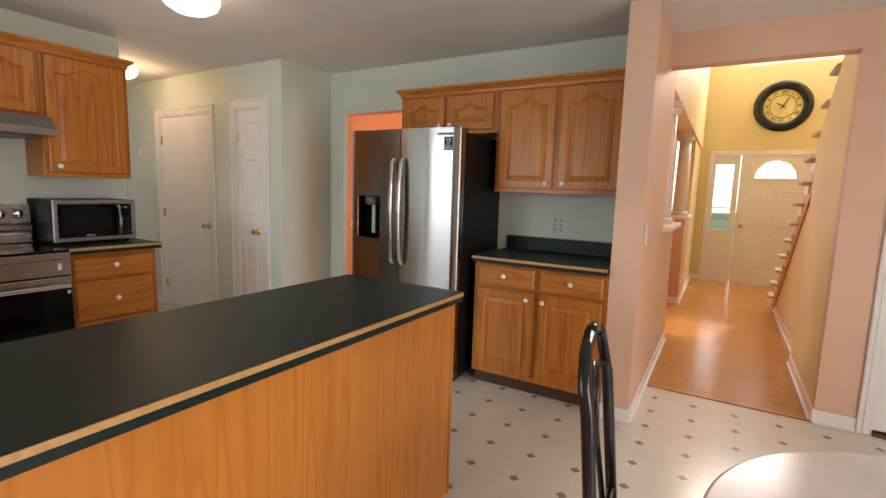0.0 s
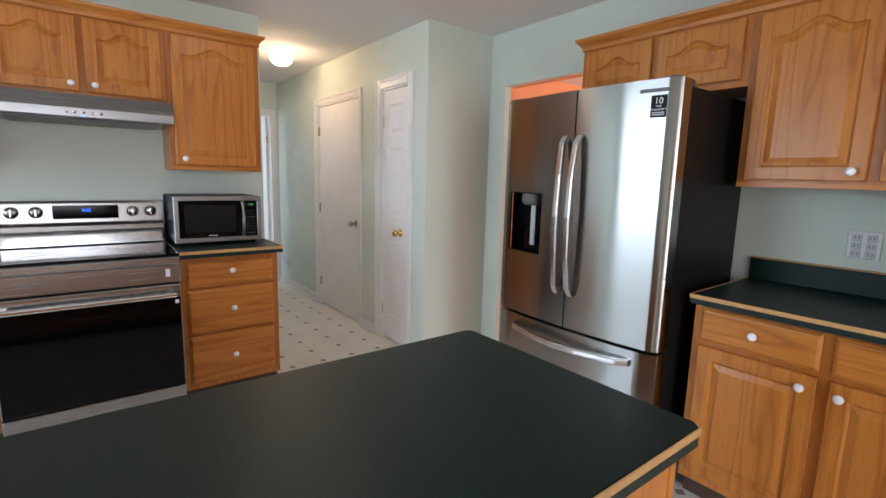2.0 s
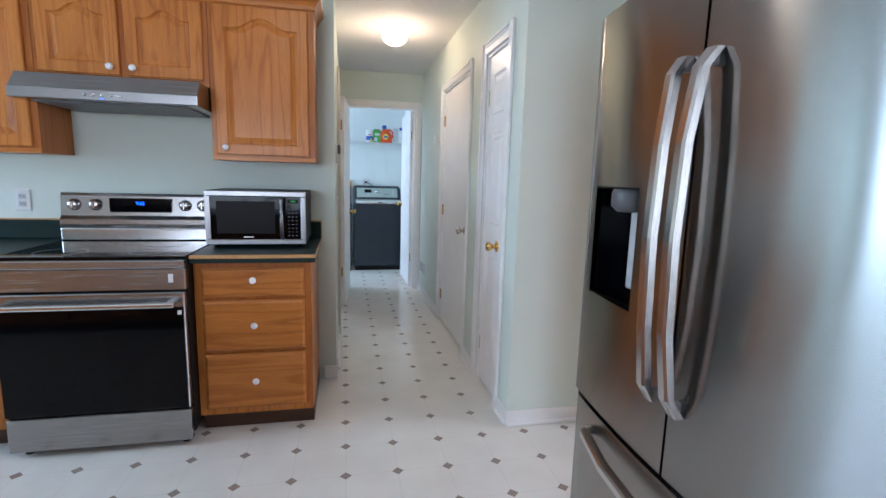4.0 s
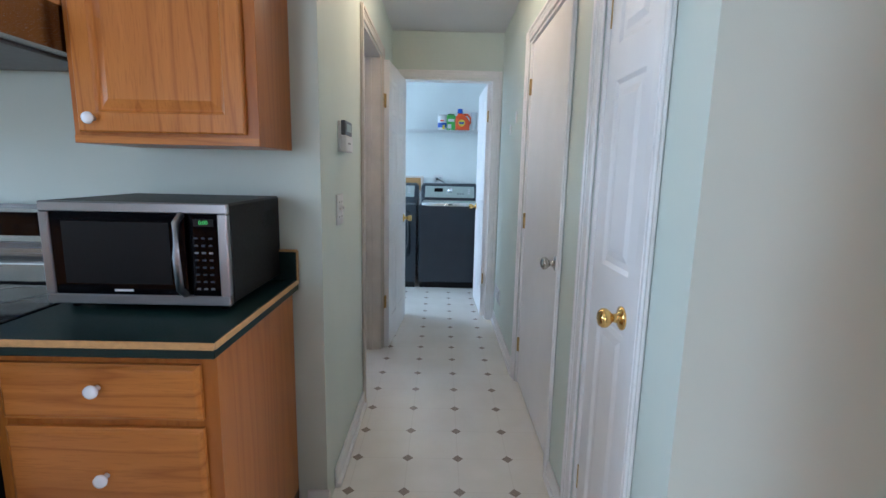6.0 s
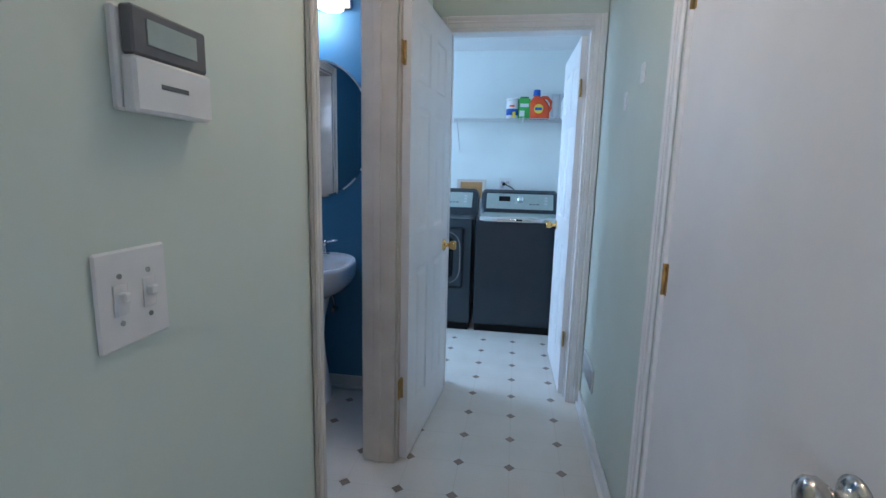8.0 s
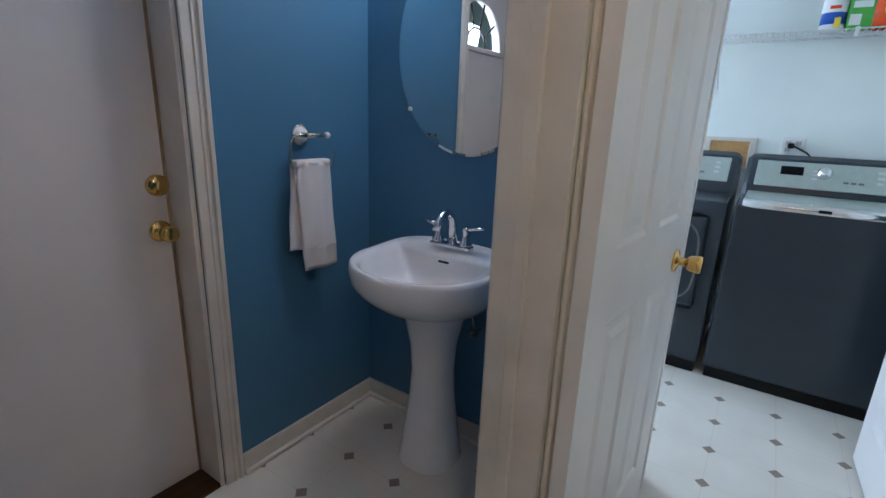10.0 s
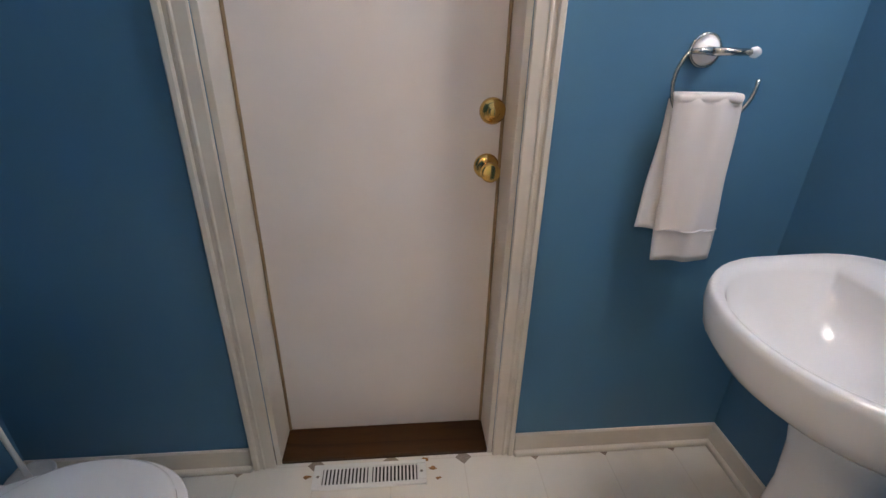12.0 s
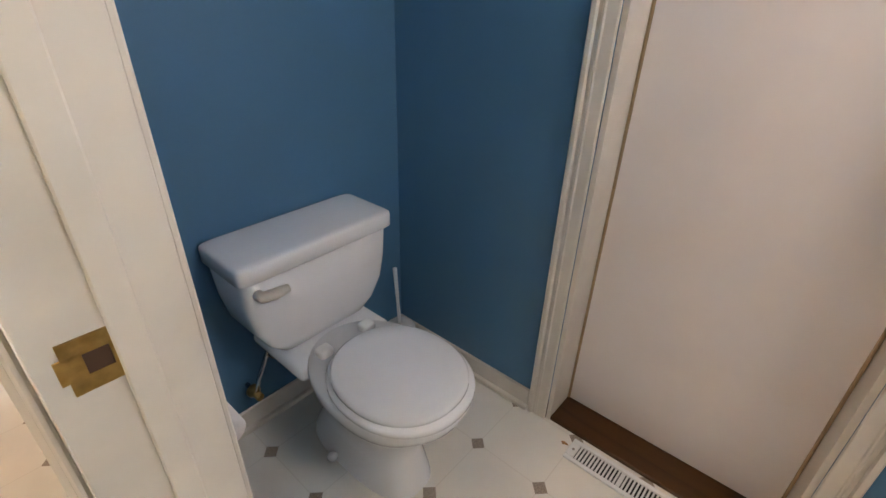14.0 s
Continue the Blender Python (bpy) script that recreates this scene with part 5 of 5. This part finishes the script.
for z, y in ((0.0, -0.30), (-0.03, -0.30), (0.0, -0.01), (0.0, -0.15)):
    part("rail", tube([(0, y, z), (SL, y, z)], 0.0035, 6), plastic_white, shelf)
for k in range(76):
    x = 0.012 + k * 0.0254
    part("wire", tube([(x, -0.005, 0.003), (x, -0.302, 0.003), (x, -0.303, -0.03)], 0.0018, 4), plastic_white, shelf)
for x in (0.3, 0.89, 1.5):
    part("clip", box(x - 0.008, -0.312, -0.04, x + 0.008, -0.296, 0.008, 0.002), plastic_white, shelf)
for x in (0.915, 0.2):
    part("brace", tube([(x, -0.285, -0.01), (x, -0.01, -0.26)], 0.004, 6), grey_tube, shelf)
    part("brace_foot", box(x - 0.012, -0.008, -0.29, x + 0.012, 0.0, -0.25, 0.002), plastic_white, shelf)
part("end_bracket", box(SL - 0.002, -0.31, -0.045, SL, -0.02, 0.01, 0.002), plastic_white, shelf)
SZ = 1.777
can = thing("cleaner_tub", "white cylindrical tub with a blue and yellow label", "tub", pose(-8.20, 2.36, SZ))
part("tub", lathe([(0.05, 0), (0.053, 0.004), (0.053, 0.15), (0.05, 0.155)], 28), plastic_white, can, "", True)
part("lid", lathe([(0.055, 0.155), (0.055, 0.175), (0.05, 0.18)], 28), plastic_white, can)
part("label", lathe([(0.0537, 0.03), (0.0537, 0.085)], 28), blue_plastic, can, "blue printed band", True)
part("label", box(0.035, 0.0, 0.01, 0.054, 0.03, 0.06, 0.004), yellow_print, can)
part("print_bar", box(0.0535, -0.025, 0.10, 0.0545, 0.02, 0.115), red_plastic, can)
gp = thing("detergent_pack", "green printed detergent pack", "box", pose(-8.20, 2.465, SZ, 0, 0, 4))
part("pack", box(-0.04, -0.055, 0, 0.04, 0.05, 0.175, 0.012, 2), green_print, gp)
part("flap", box(-0.03, -0.04, 0.175, 0.03, 0.035, 0.19, 0.006), leaf_green, gp)
part("print_bar", box(0.0395, -0.04, 0.10, 0.041, 0.035, 0.13), plastic_white, gp)
part("print_bar", box(0.0395, -0.045, 0.02, 0.041, 0.0, 0.07), plastic_white, gp)
jug = thing("detergent_jug", "orange-red detergent jug with a blue cap", "jug", pose(-8.20, 2.60, SZ, 0, 0, 90))
bm = bmesh.new()
loops(bm, [oval(-0.005 * k, 0, z, rx, ry, 32, 2.6) for k, (z, rx, ry) in enumerate(((0, 0.085, 0.045), (0.004, 0.092, 0.05), (0.11, 0.092, 0.05), (0.15, 0.075, 0.046), (0.175, 0.05, 0.04), (0.19, 0.03, 0.03), (0.20, 0.026, 0.026)))])
part("body", bm, red_plastic, jug, "", True)
part("cap", lathe([(0.03, 0.198), (0.032, 0.205), (0.03, 0.245), (0.026, 0.25)], 24, Matrix.Translation((-0.03, 0, 0))), blue_plastic, jug, "blue ribbed cap")
part("handle", tube([(0.01, 0, 0.185), (0.06, 0, 0.185), (0.093, 0, 0.15), (0.095, 0, 0.10), (0.07, 0, 0.06)], 0.014, 10), red_plastic, jug, "", True)
lb = part("label", lathe([(0.04, 0), (0.04, 0.002)], 24, Matrix.Translation((-0.012, -0.052, 0.085)) @ pose(0, 0, 0, 90)), yellow_print, jug, "round yellow and blue emblem")
part("label_bar", box(-0.042, -0.0565, 0.072, 0.018, -0.054, 0.096, 0.001), blue_plastic, lb)
tb = thing("tube_bottle", "grey squeeze tube standing on its cap", "tube", pose(-8.20, 2.735, SZ))
bm = bmesh.new()
loops(bm, [oval(0, 0, 0.02, 0.02, 0.02, 20), oval(0, 0, 0.03, 0.024, 0.03, 20), oval(0, 0, 0.12, 0.016, 0.034, 20), oval(0, 0, 0.215, 0.003, 0.037, 20)])
part("tube", bm, grey_tube, tb, "", True)
part("cap", lathe([(0.022, 0), (0.022, 0.02)], 18), plastic_white, tb)
wb = thing("bleach_bottle", "white bottle with a blue cap", "bottle", pose(-8.20, 2.825, SZ))
part("body", lathe([(0.042, 0), (0.045, 0.005), (0.045, 0.13), (0.04, 0.16), (0.024, 0.18), (0.022, 0.19)], 28), plastic_white, wb, "", True)
part("cap", lathe([(0.03, 0.188), (0.031, 0.22), (0.028, 0.228)], 20), blue_plastic, wb, "blue screw cap")
ob = thing("washer_box", "cream recessed washer connection box in the wall", "outlet box", pose(-8.40, 2.0, 1.13, 0, 0, 90))
for q in ((-0.14, 0.075, 0.14, 0.10), (-0.14, -0.10, 0.14, -0.075), (-0.14, -0.075, -0.105, 0.075), (0.105, -0.075, 0.14, 0.075)):
    part("rim", box(q[0], -0.012, q[1], q[2], 0.0, q[3], 0.003), cream, ob)
part("back", box(-0.105, -0.004, -0.075, 0.105, -0.001, 0.075), edge_wood, ob)
for x in (-0.05, 0.05):
    part("valve", tube([(x, -0.03, -0.06), (x, -0.03, 0.0), (x, -0.005, 0.0)], 0.008, 8), nickel, ob)
cd2 = thing("power_cord", "black plug and cord at the washer outlet", "cord", pose(-8.40, 2.33, 1.18, 0, 0, 90))
part("plug", box(-0.035, -0.035, -0.0, -0.005, -0.009, 0.03, 0.006, 2), black_plastic, cd2)
part("cord", tube([(-0.02, -0.03, 0.02), (0.0, -0.045, 0.01), (0.06, -0.045, -0.02), (0.12, -0.04, -0.08), (0.13, -0.03, -0.16)], 0.005, 8), black_plastic, cd2, "", True)

# ---- powder room ----
sink = thing("pedestal_sink", "white porcelain pedestal sink with chrome faucet", "sink", pose(-6.372, 1.325, 0, 0, 0, 90))
SW, SD = 0.265, 0.236


def rim(z, k, inset=0.0, cy=-0.245):
    """Basin outline: rounded front, straighter back against the wall."""
    out = []
    for i in range(48):
        a = 2 * math.pi * i / 48
        c, s = math.cos(a), math.sin(a)
        p = 2.0 if s < 0 else 3.4
        x = (SW * k - inset) * math.copysign(abs(c) ** (2 / p), c)
        y = (SD * k - inset) * math.copysign(abs(s) ** (2 / p), s)
        out.append((x, cy + y, z + (0.025 * max(0, s) if z > 0.77 else 0)))
    return out


bm = bmesh.new()
bowl = []
for z, k, cy in ((0.59, 0.32, -0.17), (0.62, 0.52, -0.185), (0.66, 0.78, -0.215), (0.70, 0.92, -0.232), (0.735, 0.985, -0.242), (0.77, 1.0, -0.245), (0.79, 0.998, -0.245), (0.802, 0.985, -0.245), (0.806, 0.965, -0.245)):
    bowl.append(rim(z, k, 0, cy))
for z, k, cy in ((0.803, 0.86, -0.255), (0.79, 0.82, -0.258), (0.74, 0.74, -0.262), (0.69, 0.55, -0.262), (0.665, 0.28, -0.26), (0.66, 0.08, -0.26)):
    bowl.append([(x, min(y, -0.125 if k > 0.5 else y), 0 * x + z) for x, y, _ in rim(0.7, k, 0, cy)])
loops(bm, bowl)
part("basin", bm, ceramic, sink, "", True)
bm = bmesh.new()
loops(bm, [oval(0, -0.17, z, rx, ry, 32, 2.4) for z, rx, ry in ((0.0, 0.115, 0.12), (0.03, 0.11, 0.115), (0.12, 0.10, 0.10), (0.26, 0.082, 0.082), (0.38, 0.075, 0.075), (0.48, 0.082, 0.082), (0.58, 0.105, 0.10), (0.66, 0.135, 0.125))])
part("pedestal", bm, ceramic, sink, "", True)
part("drain", lathe([(0.024, 0.659), (0.024, 0.664), (0.016, 0.668)], 20, Matrix.Translation((0, -0.26, 0))), nickel, sink, "round metal drain plug")
part("overflow", box(-0.022, -0.131, 0.772, 0.022, -0.122, 0.780, 0.003, 2), black_plastic, sink)
fa = part("faucet", bx(bmesh.new(), -0.085, -0.105, 0.822, 0.085, -0.055, 0.838, 0.012, 3), chrome, sink, "chrome two-handle faucet")
part("spout", tube([(0, -0.075, 0.835), (0, -0.073, 0.90), (0, -0.085, 0.935), (0, -0.112, 0.955), (0, -0.142, 0.95), (0, -0.165, 0.93), (0, -0.18, 0.90)], [0.02, 0.016, 0.014, 0.0135, 0.013, 0.013, 0.014], 14), chrome, fa, "", True)
for s in (-1, 1):
    part("handle", lathe([(0.024, 0.836), (0.022, 0.845), (0.013, 0.86), (0.011, 0.885), (0.015, 0.895), (0.011, 0.905)], 20, Matrix.Translation((s * 0.06, -0.08, 0))), chrome, fa, "", True)
    part("lever", tube([(s * 0.06, -0.08, 0.897), (s * 0.09, -0.082, 0.903), (s * 0.135, -0.085, 0.912)], [0.009, 0.007, 0.005], 10), chrome, fa, "", True)
part("supply_pipe", tube([(0.10, -0.01, 0.50), (0.10, -0.05, 0.50), (0.10, -0.06, 0.56), (0.07, -0.07, 0.66)], 0.008, 8), nickel, sink, "", True)
part("valve", lathe([(0.016, 0), (0.016, 0.02), (0.01, 0.03)], 12, Matrix.Translation((0.10, -0.05, 0.50)) @ pose(0, 0, 0, 90)), nickel, sink)

mir = thing("mirror", "frameless oval wall mirror with clips", "mirror", pose(-6.364, 1.325, 1.515, 0, 0, 90))
bm = bmesh.new()
loops(bm, [[(x, y, z) for x, z, _ in oval(0, 0, 0, rx, rz, 64)] for rx, rz, y in ((0.312, 0.372, 0.0), (0.312, 0.372, -0.004), (0.302, 0.362, -0.006))])
part("mirror_glass", bm, mirror_mat, mir)
for a in (215, 325, 145, 35):
    part("clip", lathe([(0.008, 0), (0.008, 0.006), (0.004, 0.008)], 12, Matrix.Translation((0.31 * math.cos(radians(a)), -0.004, 0.37 * math.sin(radians(a)))) @ pose(0, 0, 0, 90)), plastic_white, mir)

tr = thing("towel_ring", "chrome and white porcelain towel ring", "towel ring", pose(-6.014, 0.852, 1.199, 0, 0, 180))
part("rose", lathe([(0.032, 0), (0.032, 0.006), (0.026, 0.012), (0.024, 0.018)], 24, pose(0, 0, 0, 90)), ceramic, tr, "white porcelain rose with a chrome edge", True)
part("rose_rim", tube([(0.033 * math.cos(2 * math.pi * k / 28), -0.006, 0.033 * math.sin(2 * math.pi * k / 28)) for k in range(28)], 0.0035, 6, None, True), nickel, tr)
part("arm", tube([(0, -0.015, 0.0), (0.0, -0.045, 0.0), (-0.03, -0.055, 0.001), (-0.06, -0.055, 0.0)], [0.010, 0.009, 0.007, 0.005], 10), nickel, tr, "", True)
part("arm", tube([(-0.01, -0.05, 0.0), (0.03, -0.052, 0.0), (0.07, -0.055, 0.0)], [0.009, 0.008, 0.007], 10), nickel, tr, "", True)
part("finial", lathe([(0.005, 0), (0.010, 0.004), (0.012, 0.012), (0.008, 0.02)], 14, Matrix.Translation((0.068, -0.055, 0)) @ pose(0, 0, 0, 0, 90)), ceramic, tr, "", True)
part("ring", tube([(0.010 + 0.095 * math.cos(radians(a)), -0.055, -0.06 + 0.095 * math.sin(radians(a))) for a in range(140, 372, 8)], 0.0045, 8), nickel, tr, "", True)
tw = thing("hand_towel", "white terry hand towel folded over the ring", "towel", pose(-6.011, 0.852, -0.026, 0, 0, 180))


def cloth(x0, x1, y, z0, z1, lean, seed, t=0.010):
    """A hanging fold of cloth with soft waves."""
    bm = bmesh.new()
    nx, nz = 14, 24
    fr_, bk = {}, {}
    for i in range(nx + 1):
        for j in range(nz + 1):
            u, v = i / nx, j / nz
            wv = 0.006 * v * math.sin(u * 7 + seed) + 0.003 * math.sin(u * 15 + v * 3 + seed)
            e = 0.004 * math.sin(v * 9 + seed)
            x = x0 + (x1 - x0) * u + lean * v + e * (u - 0.5)
            th_ = t * (0.4 + 0.6 * min(1, 4 * u, 4 * (1 - u)))
            z = z1 + (z0 - z1) * v
            fr_[i, j] = bm.verts.new((x, y - th_ + wv, z))
            bk[i, j] = bm.verts.new((x, y + th_ * 0.3 + wv, z))
    for i in range(nx):
        for j in range(nz):
            bm.faces.new((fr_[i, j], fr_[i + 1, j], fr_[i + 1, j + 1], fr_[i, j + 1]))
            bm.faces.new((bk[i, j], bk[i, j + 1], bk[i + 1, j + 1], bk[i + 1, j]))
        bm.faces.new((fr_[i, 0], bk[i, 0], bk[i + 1, 0], fr_[i + 1, 0]))
        bm.faces.new((fr_[i, nz], fr_[i + 1, nz], bk[i + 1, nz], bk[i, nz]))
    for j in range(nz):
        bm.faces.new((fr_[0, j], fr_[0, j + 1], bk[0, j + 1], bk[0, j]))
        bm.faces.new((fr_[nx, j], bk[nx, j], bk[nx, j + 1], fr_[nx, j + 1]))
    return bm


part("front_fold", cloth(-0.075, 0.075, -0.065, 0.75, 1.135, 0.030, 0.4), towel_mat, tw, "", True)
part("back_fold", cloth(-0.074, 0.05, -0.045, 0.83, 1.13, -0.020, 2.0, 0.007), towel_mat, tw, "", True)
part("hem_band", cloth(-0.052, 0.100, -0.0665, 0.828, 0.834, 0.0, 0.4, 0.0115), towel_mat, tw, "woven hem band", True)
part("fold_top", box(-0.075, -0.077, 1.125, 0.076, -0.038, 1.145, 0.008, 3), towel_mat, tw, "", True)

# toilet, its own frame: back at y = 0, front towards -y
toi = thing("toilet", "white porcelain two-piece toilet with a closed lid", "toilet", pose(-4.266, 1.325, 0, 0, 0, -90))
bm = bmesh.new()
loops(bm, [oval(0, -0.106, z, rx, ry, 72, 9) for z, rx, ry in ((0.375, 0.12, 0.06), (0.384, 0.145, 0.075), (0.42, 0.180, 0.086), (0.48, 0.212, 0.093), (0.55, 0.226, 0.096), (0.652, 0.233, 0.098))])
part("tank", bm, ceramic, toi, "", True)
bm = bmesh.new()
loops(bm, [oval(0, -0.110, z, rx, ry, 72, 14) for z, rx, ry in ((0.650, 0.238, 0.102), (0.653, 0.242, 0.106), (0.686, 0.242, 0.106), (0.694, 0.240, 0.104), (0.698, 0.234, 0.098), (0.700, 0.222, 0.086))])
part("tank_lid", bm, ceramic, toi, "", True)
part("flush_lever", tube([(-0.195, -0.200, 0.612), (-0.195, -0.218, 0.612), (-0.165, -0.222, 0.609), (-0.125, -0.220, 0.607)], [0.014, 0.014, 0.015, 0.011], 12), cream, toi, "cream flush lever", True)
bm = bmesh.new()
loops(bm, [oval(0, cy, z, rx, ry, 40, p) for z, rx, ry, cy, p in ((0.0, 0.105, 0.22, -0.34, 2.8), (0.03, 0.10, 0.215, -0.34, 2.8), (0.12, 0.09, 0.18, -0.35, 2.5), (0.2, 0.10, 0.17, -0.37, 2.3), (0.28, 0.145, 0.20, -0.41, 2.2), (0.34, 0.172, 0.235, -0.43, 2.1), (0.375, 0.178, 0.245, -0.435, 2.1), (0.385, 0.174, 0.24, -0.435, 2.1))])
part("bowl", bm, ceramic, toi, "", True)
part("tank_shelf", box(-0.16, -0.28, 0.335, 0.16, -0.02, 0.378, 0.02, 3), ceramic, toi, "", True)
bm = bmesh.new()
loops(bm, [oval(0, -0.485, z, rx, ry, 48, 2.15) for z, rx, ry in ((0.386, 0.170, 0.192), (0.389, 0.175, 0.197), (0.40, 0.175, 0.197), (0.404, 0.171, 0.193))])
part("seat", bm, ceramic, toi, "", True)
bm = bmesh.new()
loops(bm, [oval(0, -0.482, z, rx * 0.94, ry * 0.83, 48, 2.15) for z, rx, ry in ((0.405, 0.168, 0.212), (0.407, 0.174, 0.219), (0.418, 0.174, 0.219), (0.424, 0.165, 0.21), (0.427, 0.12, 0.16))])
part("lid", bm, ceramic, toi, "closed lid", True)
for s in (-1, 1):
    part("hinge", bx(bmesh.new(), s * 0.075 - 0.022, -0.285, 0.379, s * 0.075 + 0.022, -0.245, 0.408, 0.010, 3), plastic_white, toi, "", True)
    part("bolt_cap", lathe([(0.016, 0.02), (0.016, 0.032), (0.008, 0.04)], 14, Matrix.Translation((s * 0.115, -0.30, 0.0))), ceramic, toi, "", True)
part("supply_pipe", tube([(-0.20, -0.01, 0.19), (-0.20, -0.07, 0.19), (-0.19, -0.08, 0.25), (-0.15, -0.1, 0.36)], 0.007, 8), nickel, toi, "", True)
part("valve", lathe([(0.022, 0), (0.02, 0.012), (0.012, 0.02), (0.012, 0.045)], 14, Matrix.Translation((-0.20, -0.045, 0.19)) @ pose(0, 0, 0, 90)), old_brass, toi, "", True)
part("coupling", lathe([(0.03, 0.0), (0.03, 0.025)], 12, Matrix.Translation((-0.13, -0.11, 0.335))), nickel, toi)

br = thing("toilet_brush", "clear and white toilet brush in a holder", "brush", pose(-4.335, 0.925, 0))
part("holder", lathe([(0.05, 0.0), (0.055, 0.01), (0.05, 0.06), (0.058, 0.10), (0.052, 0.10), (0.044, 0.06)], 24), grey_tube, br, "", True)
part("handle", tube([(0, 0, 0.05), (0.01, 0.002, 0.2), (0.02, 0.004, 0.36)], [0.008, 0.006, 0.008], 10), plastic_white, br, "", True)
tp = thing("paper_holder", "chrome toilet paper holder with a nearly empty roll", "paper holder", pose(-4.69, 1.803, 0.575))
part("post", tube([(0.09, 0, 0.04), (0.09, -0.03, 0.045), (0.07, -0.05, 0.03), (0.0, -0.055, -0.02), (-0.05, -0.055, -0.04)], 0.008, 10), nickel, tp, "curved chrome arm", True)
part("rose", lathe([(0.028, 0), (0.026, 0.008), (0.015, 0.014)], 18, Matrix.Translation((0.09, 0, 0.04)) @ pose(0, 0, 0, 90)), chrome, tp, "", True)
part("roll", lathe([(0.02, -0.05), (0.034, -0.05), (0.034, 0.05), (0.02, 0.05)], 28, Matrix.Translation((0.0, -0.055, -0.025)) @ pose(0, 0, 0, 0, 90)), towel_mat, tp, "white paper roll", True)
fv = thing("floor_register", "white metal floor register before the entry door", "vent", pose(-5.247, 0.907, 0.0, 0, 0, 180))
part("face_plate", bx(bx(bx(bx(bmesh.new(), -0.17, -0.043, 0.0, 0.17, -0.028, 0.008, 0.002), -0.17, 0.028, 0.0, 0.17, 0.043, 0.008, 0.002), -0.17, -0.028, 0, -0.142, 0.028, 0.008, 0.002), 0.142, -0.028, 0, 0.17, 0.028, 0.008, 0.002), plastic_white, fv)
part("center_bar", box(-0.006, -0.028, 0.0, 0.006, 0.028, 0.008, 0.001), plastic_white, fv)
part("duct", box(-0.142, -0.028, 0.0005, 0.142, 0.028, 0.0015), black_plastic, fv, "dark duct below the louvres")
for k in range(12):
    for s in (-1, 1):
        part("louvre", box(s * (0.0125 + k * 0.0112) - 0.0028, -0.027, 0.002, s * (0.0125 + k * 0.0112) + 0.0028, 0.027, 0.0075), plastic_white, fv)
for s in (-1, 1):
    part("screw", lathe([(0.005, 0.008), (0.003, 0.0095)], 8, Matrix.Translation((s * 0.155, 0, 0))), nickel, fv)
sp = thing("strike_plate", "tarnished brass strike plate on the door jamb", "strike plate", pose(-4.9455, 1.895, 0.958, 0, 0, 90))
part("plate", bx(bx(bx(bx(bmesh.new(), -0.028, 0, -0.03, 0.028, 0.002, -0.012), -0.028, 0, 0.012, 0.028, 0.002, 0.03), -0.028, 0, -0.012, -0.010, 0.002, 0.012), 0.012, 0.0, -0.014, 0.034, 0.002, 0.014, 0.0005), old_brass, sp)
for z in (-0.021, 0.021):
    part("screw", lathe([(0.0045, 0), (0.003, 0.0015)], 8, Matrix.Translation((0, 0.0, z)) @ pose(0, 0, 0, 90)), brass, sp)
part("latch_hole", box(-0.010, 0.0003, -0.012, 0.012, 0.001, 0.012), toe, sp)


# worn spots round the floor register
rs = random.Random(9)
for cx, cy, r in ((-5.437, 0.895, 0.016), (-5.452, 0.93, 0.012), (-5.057, 0.90, 0.014), (-5.417, 0.862, 0.02)):
    bm = bmesh.new()
    bm.faces.new([bm.verts.new((r * rs.uniform(0.4, 1.1) * math.cos(2 * math.pi * k / 14), r * 0.6 * rs.uniform(0.4, 1.1) * math.sin(2 * math.pi * k / 14), 0)) for k in range(14)])
    sm = tagged(new("floor_stain", finish("floor_stain", bm, rust)), "rusty worn spot in the vinyl beside the register", "stain", "worn spots")
    sm.location = (cx, cy, 0.001)

# ---- hall planks last: oak strips laid across the hall ----
rnd = random.Random(4)
PW, planks = 0.083, {}
for ln in (0.55, 0.8, 1.05):
    planks[ln] = finish("plank", box(0, 0, 0, ln - 0.0006, PW - 0.0006, 0.011, 0.0006), oak_floor)
y = 3.607
while y < FY:
    x = -0.42 - rnd.uniform(0, 0.5)
    while x < 0.65:
        ln = rnd.choice((0.55, 0.8, 1.05))
        ln = min((q for q in planks if q >= min(ln, 0.55)), key=lambda q: abs(q - ln))
        p = new("plank", planks[ln])
        p.parent = hall_floor
        p.location = (x, y, -0.011)
        x += ln
    y += PW

vl = thing("vanity_light", "frosted glass vanity light above the mirror", "lamp", pose(-6.364, 1.33, 2.16, 0, 0, 90))
part("base_plate", box(-0.2, -0.02, -0.03, 0.2, 0.0, 0.03, 0.006), nickel, vl)
for x in (-0.12, 0.12):
    part("shade", lathe([(0.03, 0.05), (0.045, 0.03), (0.06, -0.03), (0.062, -0.05)], 20, Matrix.Translation((x, -0.09, 0))), lamp_glass, vl, "lit frosted shade", True).visible_shadow = False
    part("arm", tube([(x, -0.01, 0.0), (x, -0.06, 0.05), (x, -0.09, 0.055)], 0.008, 8), nickel, vl)
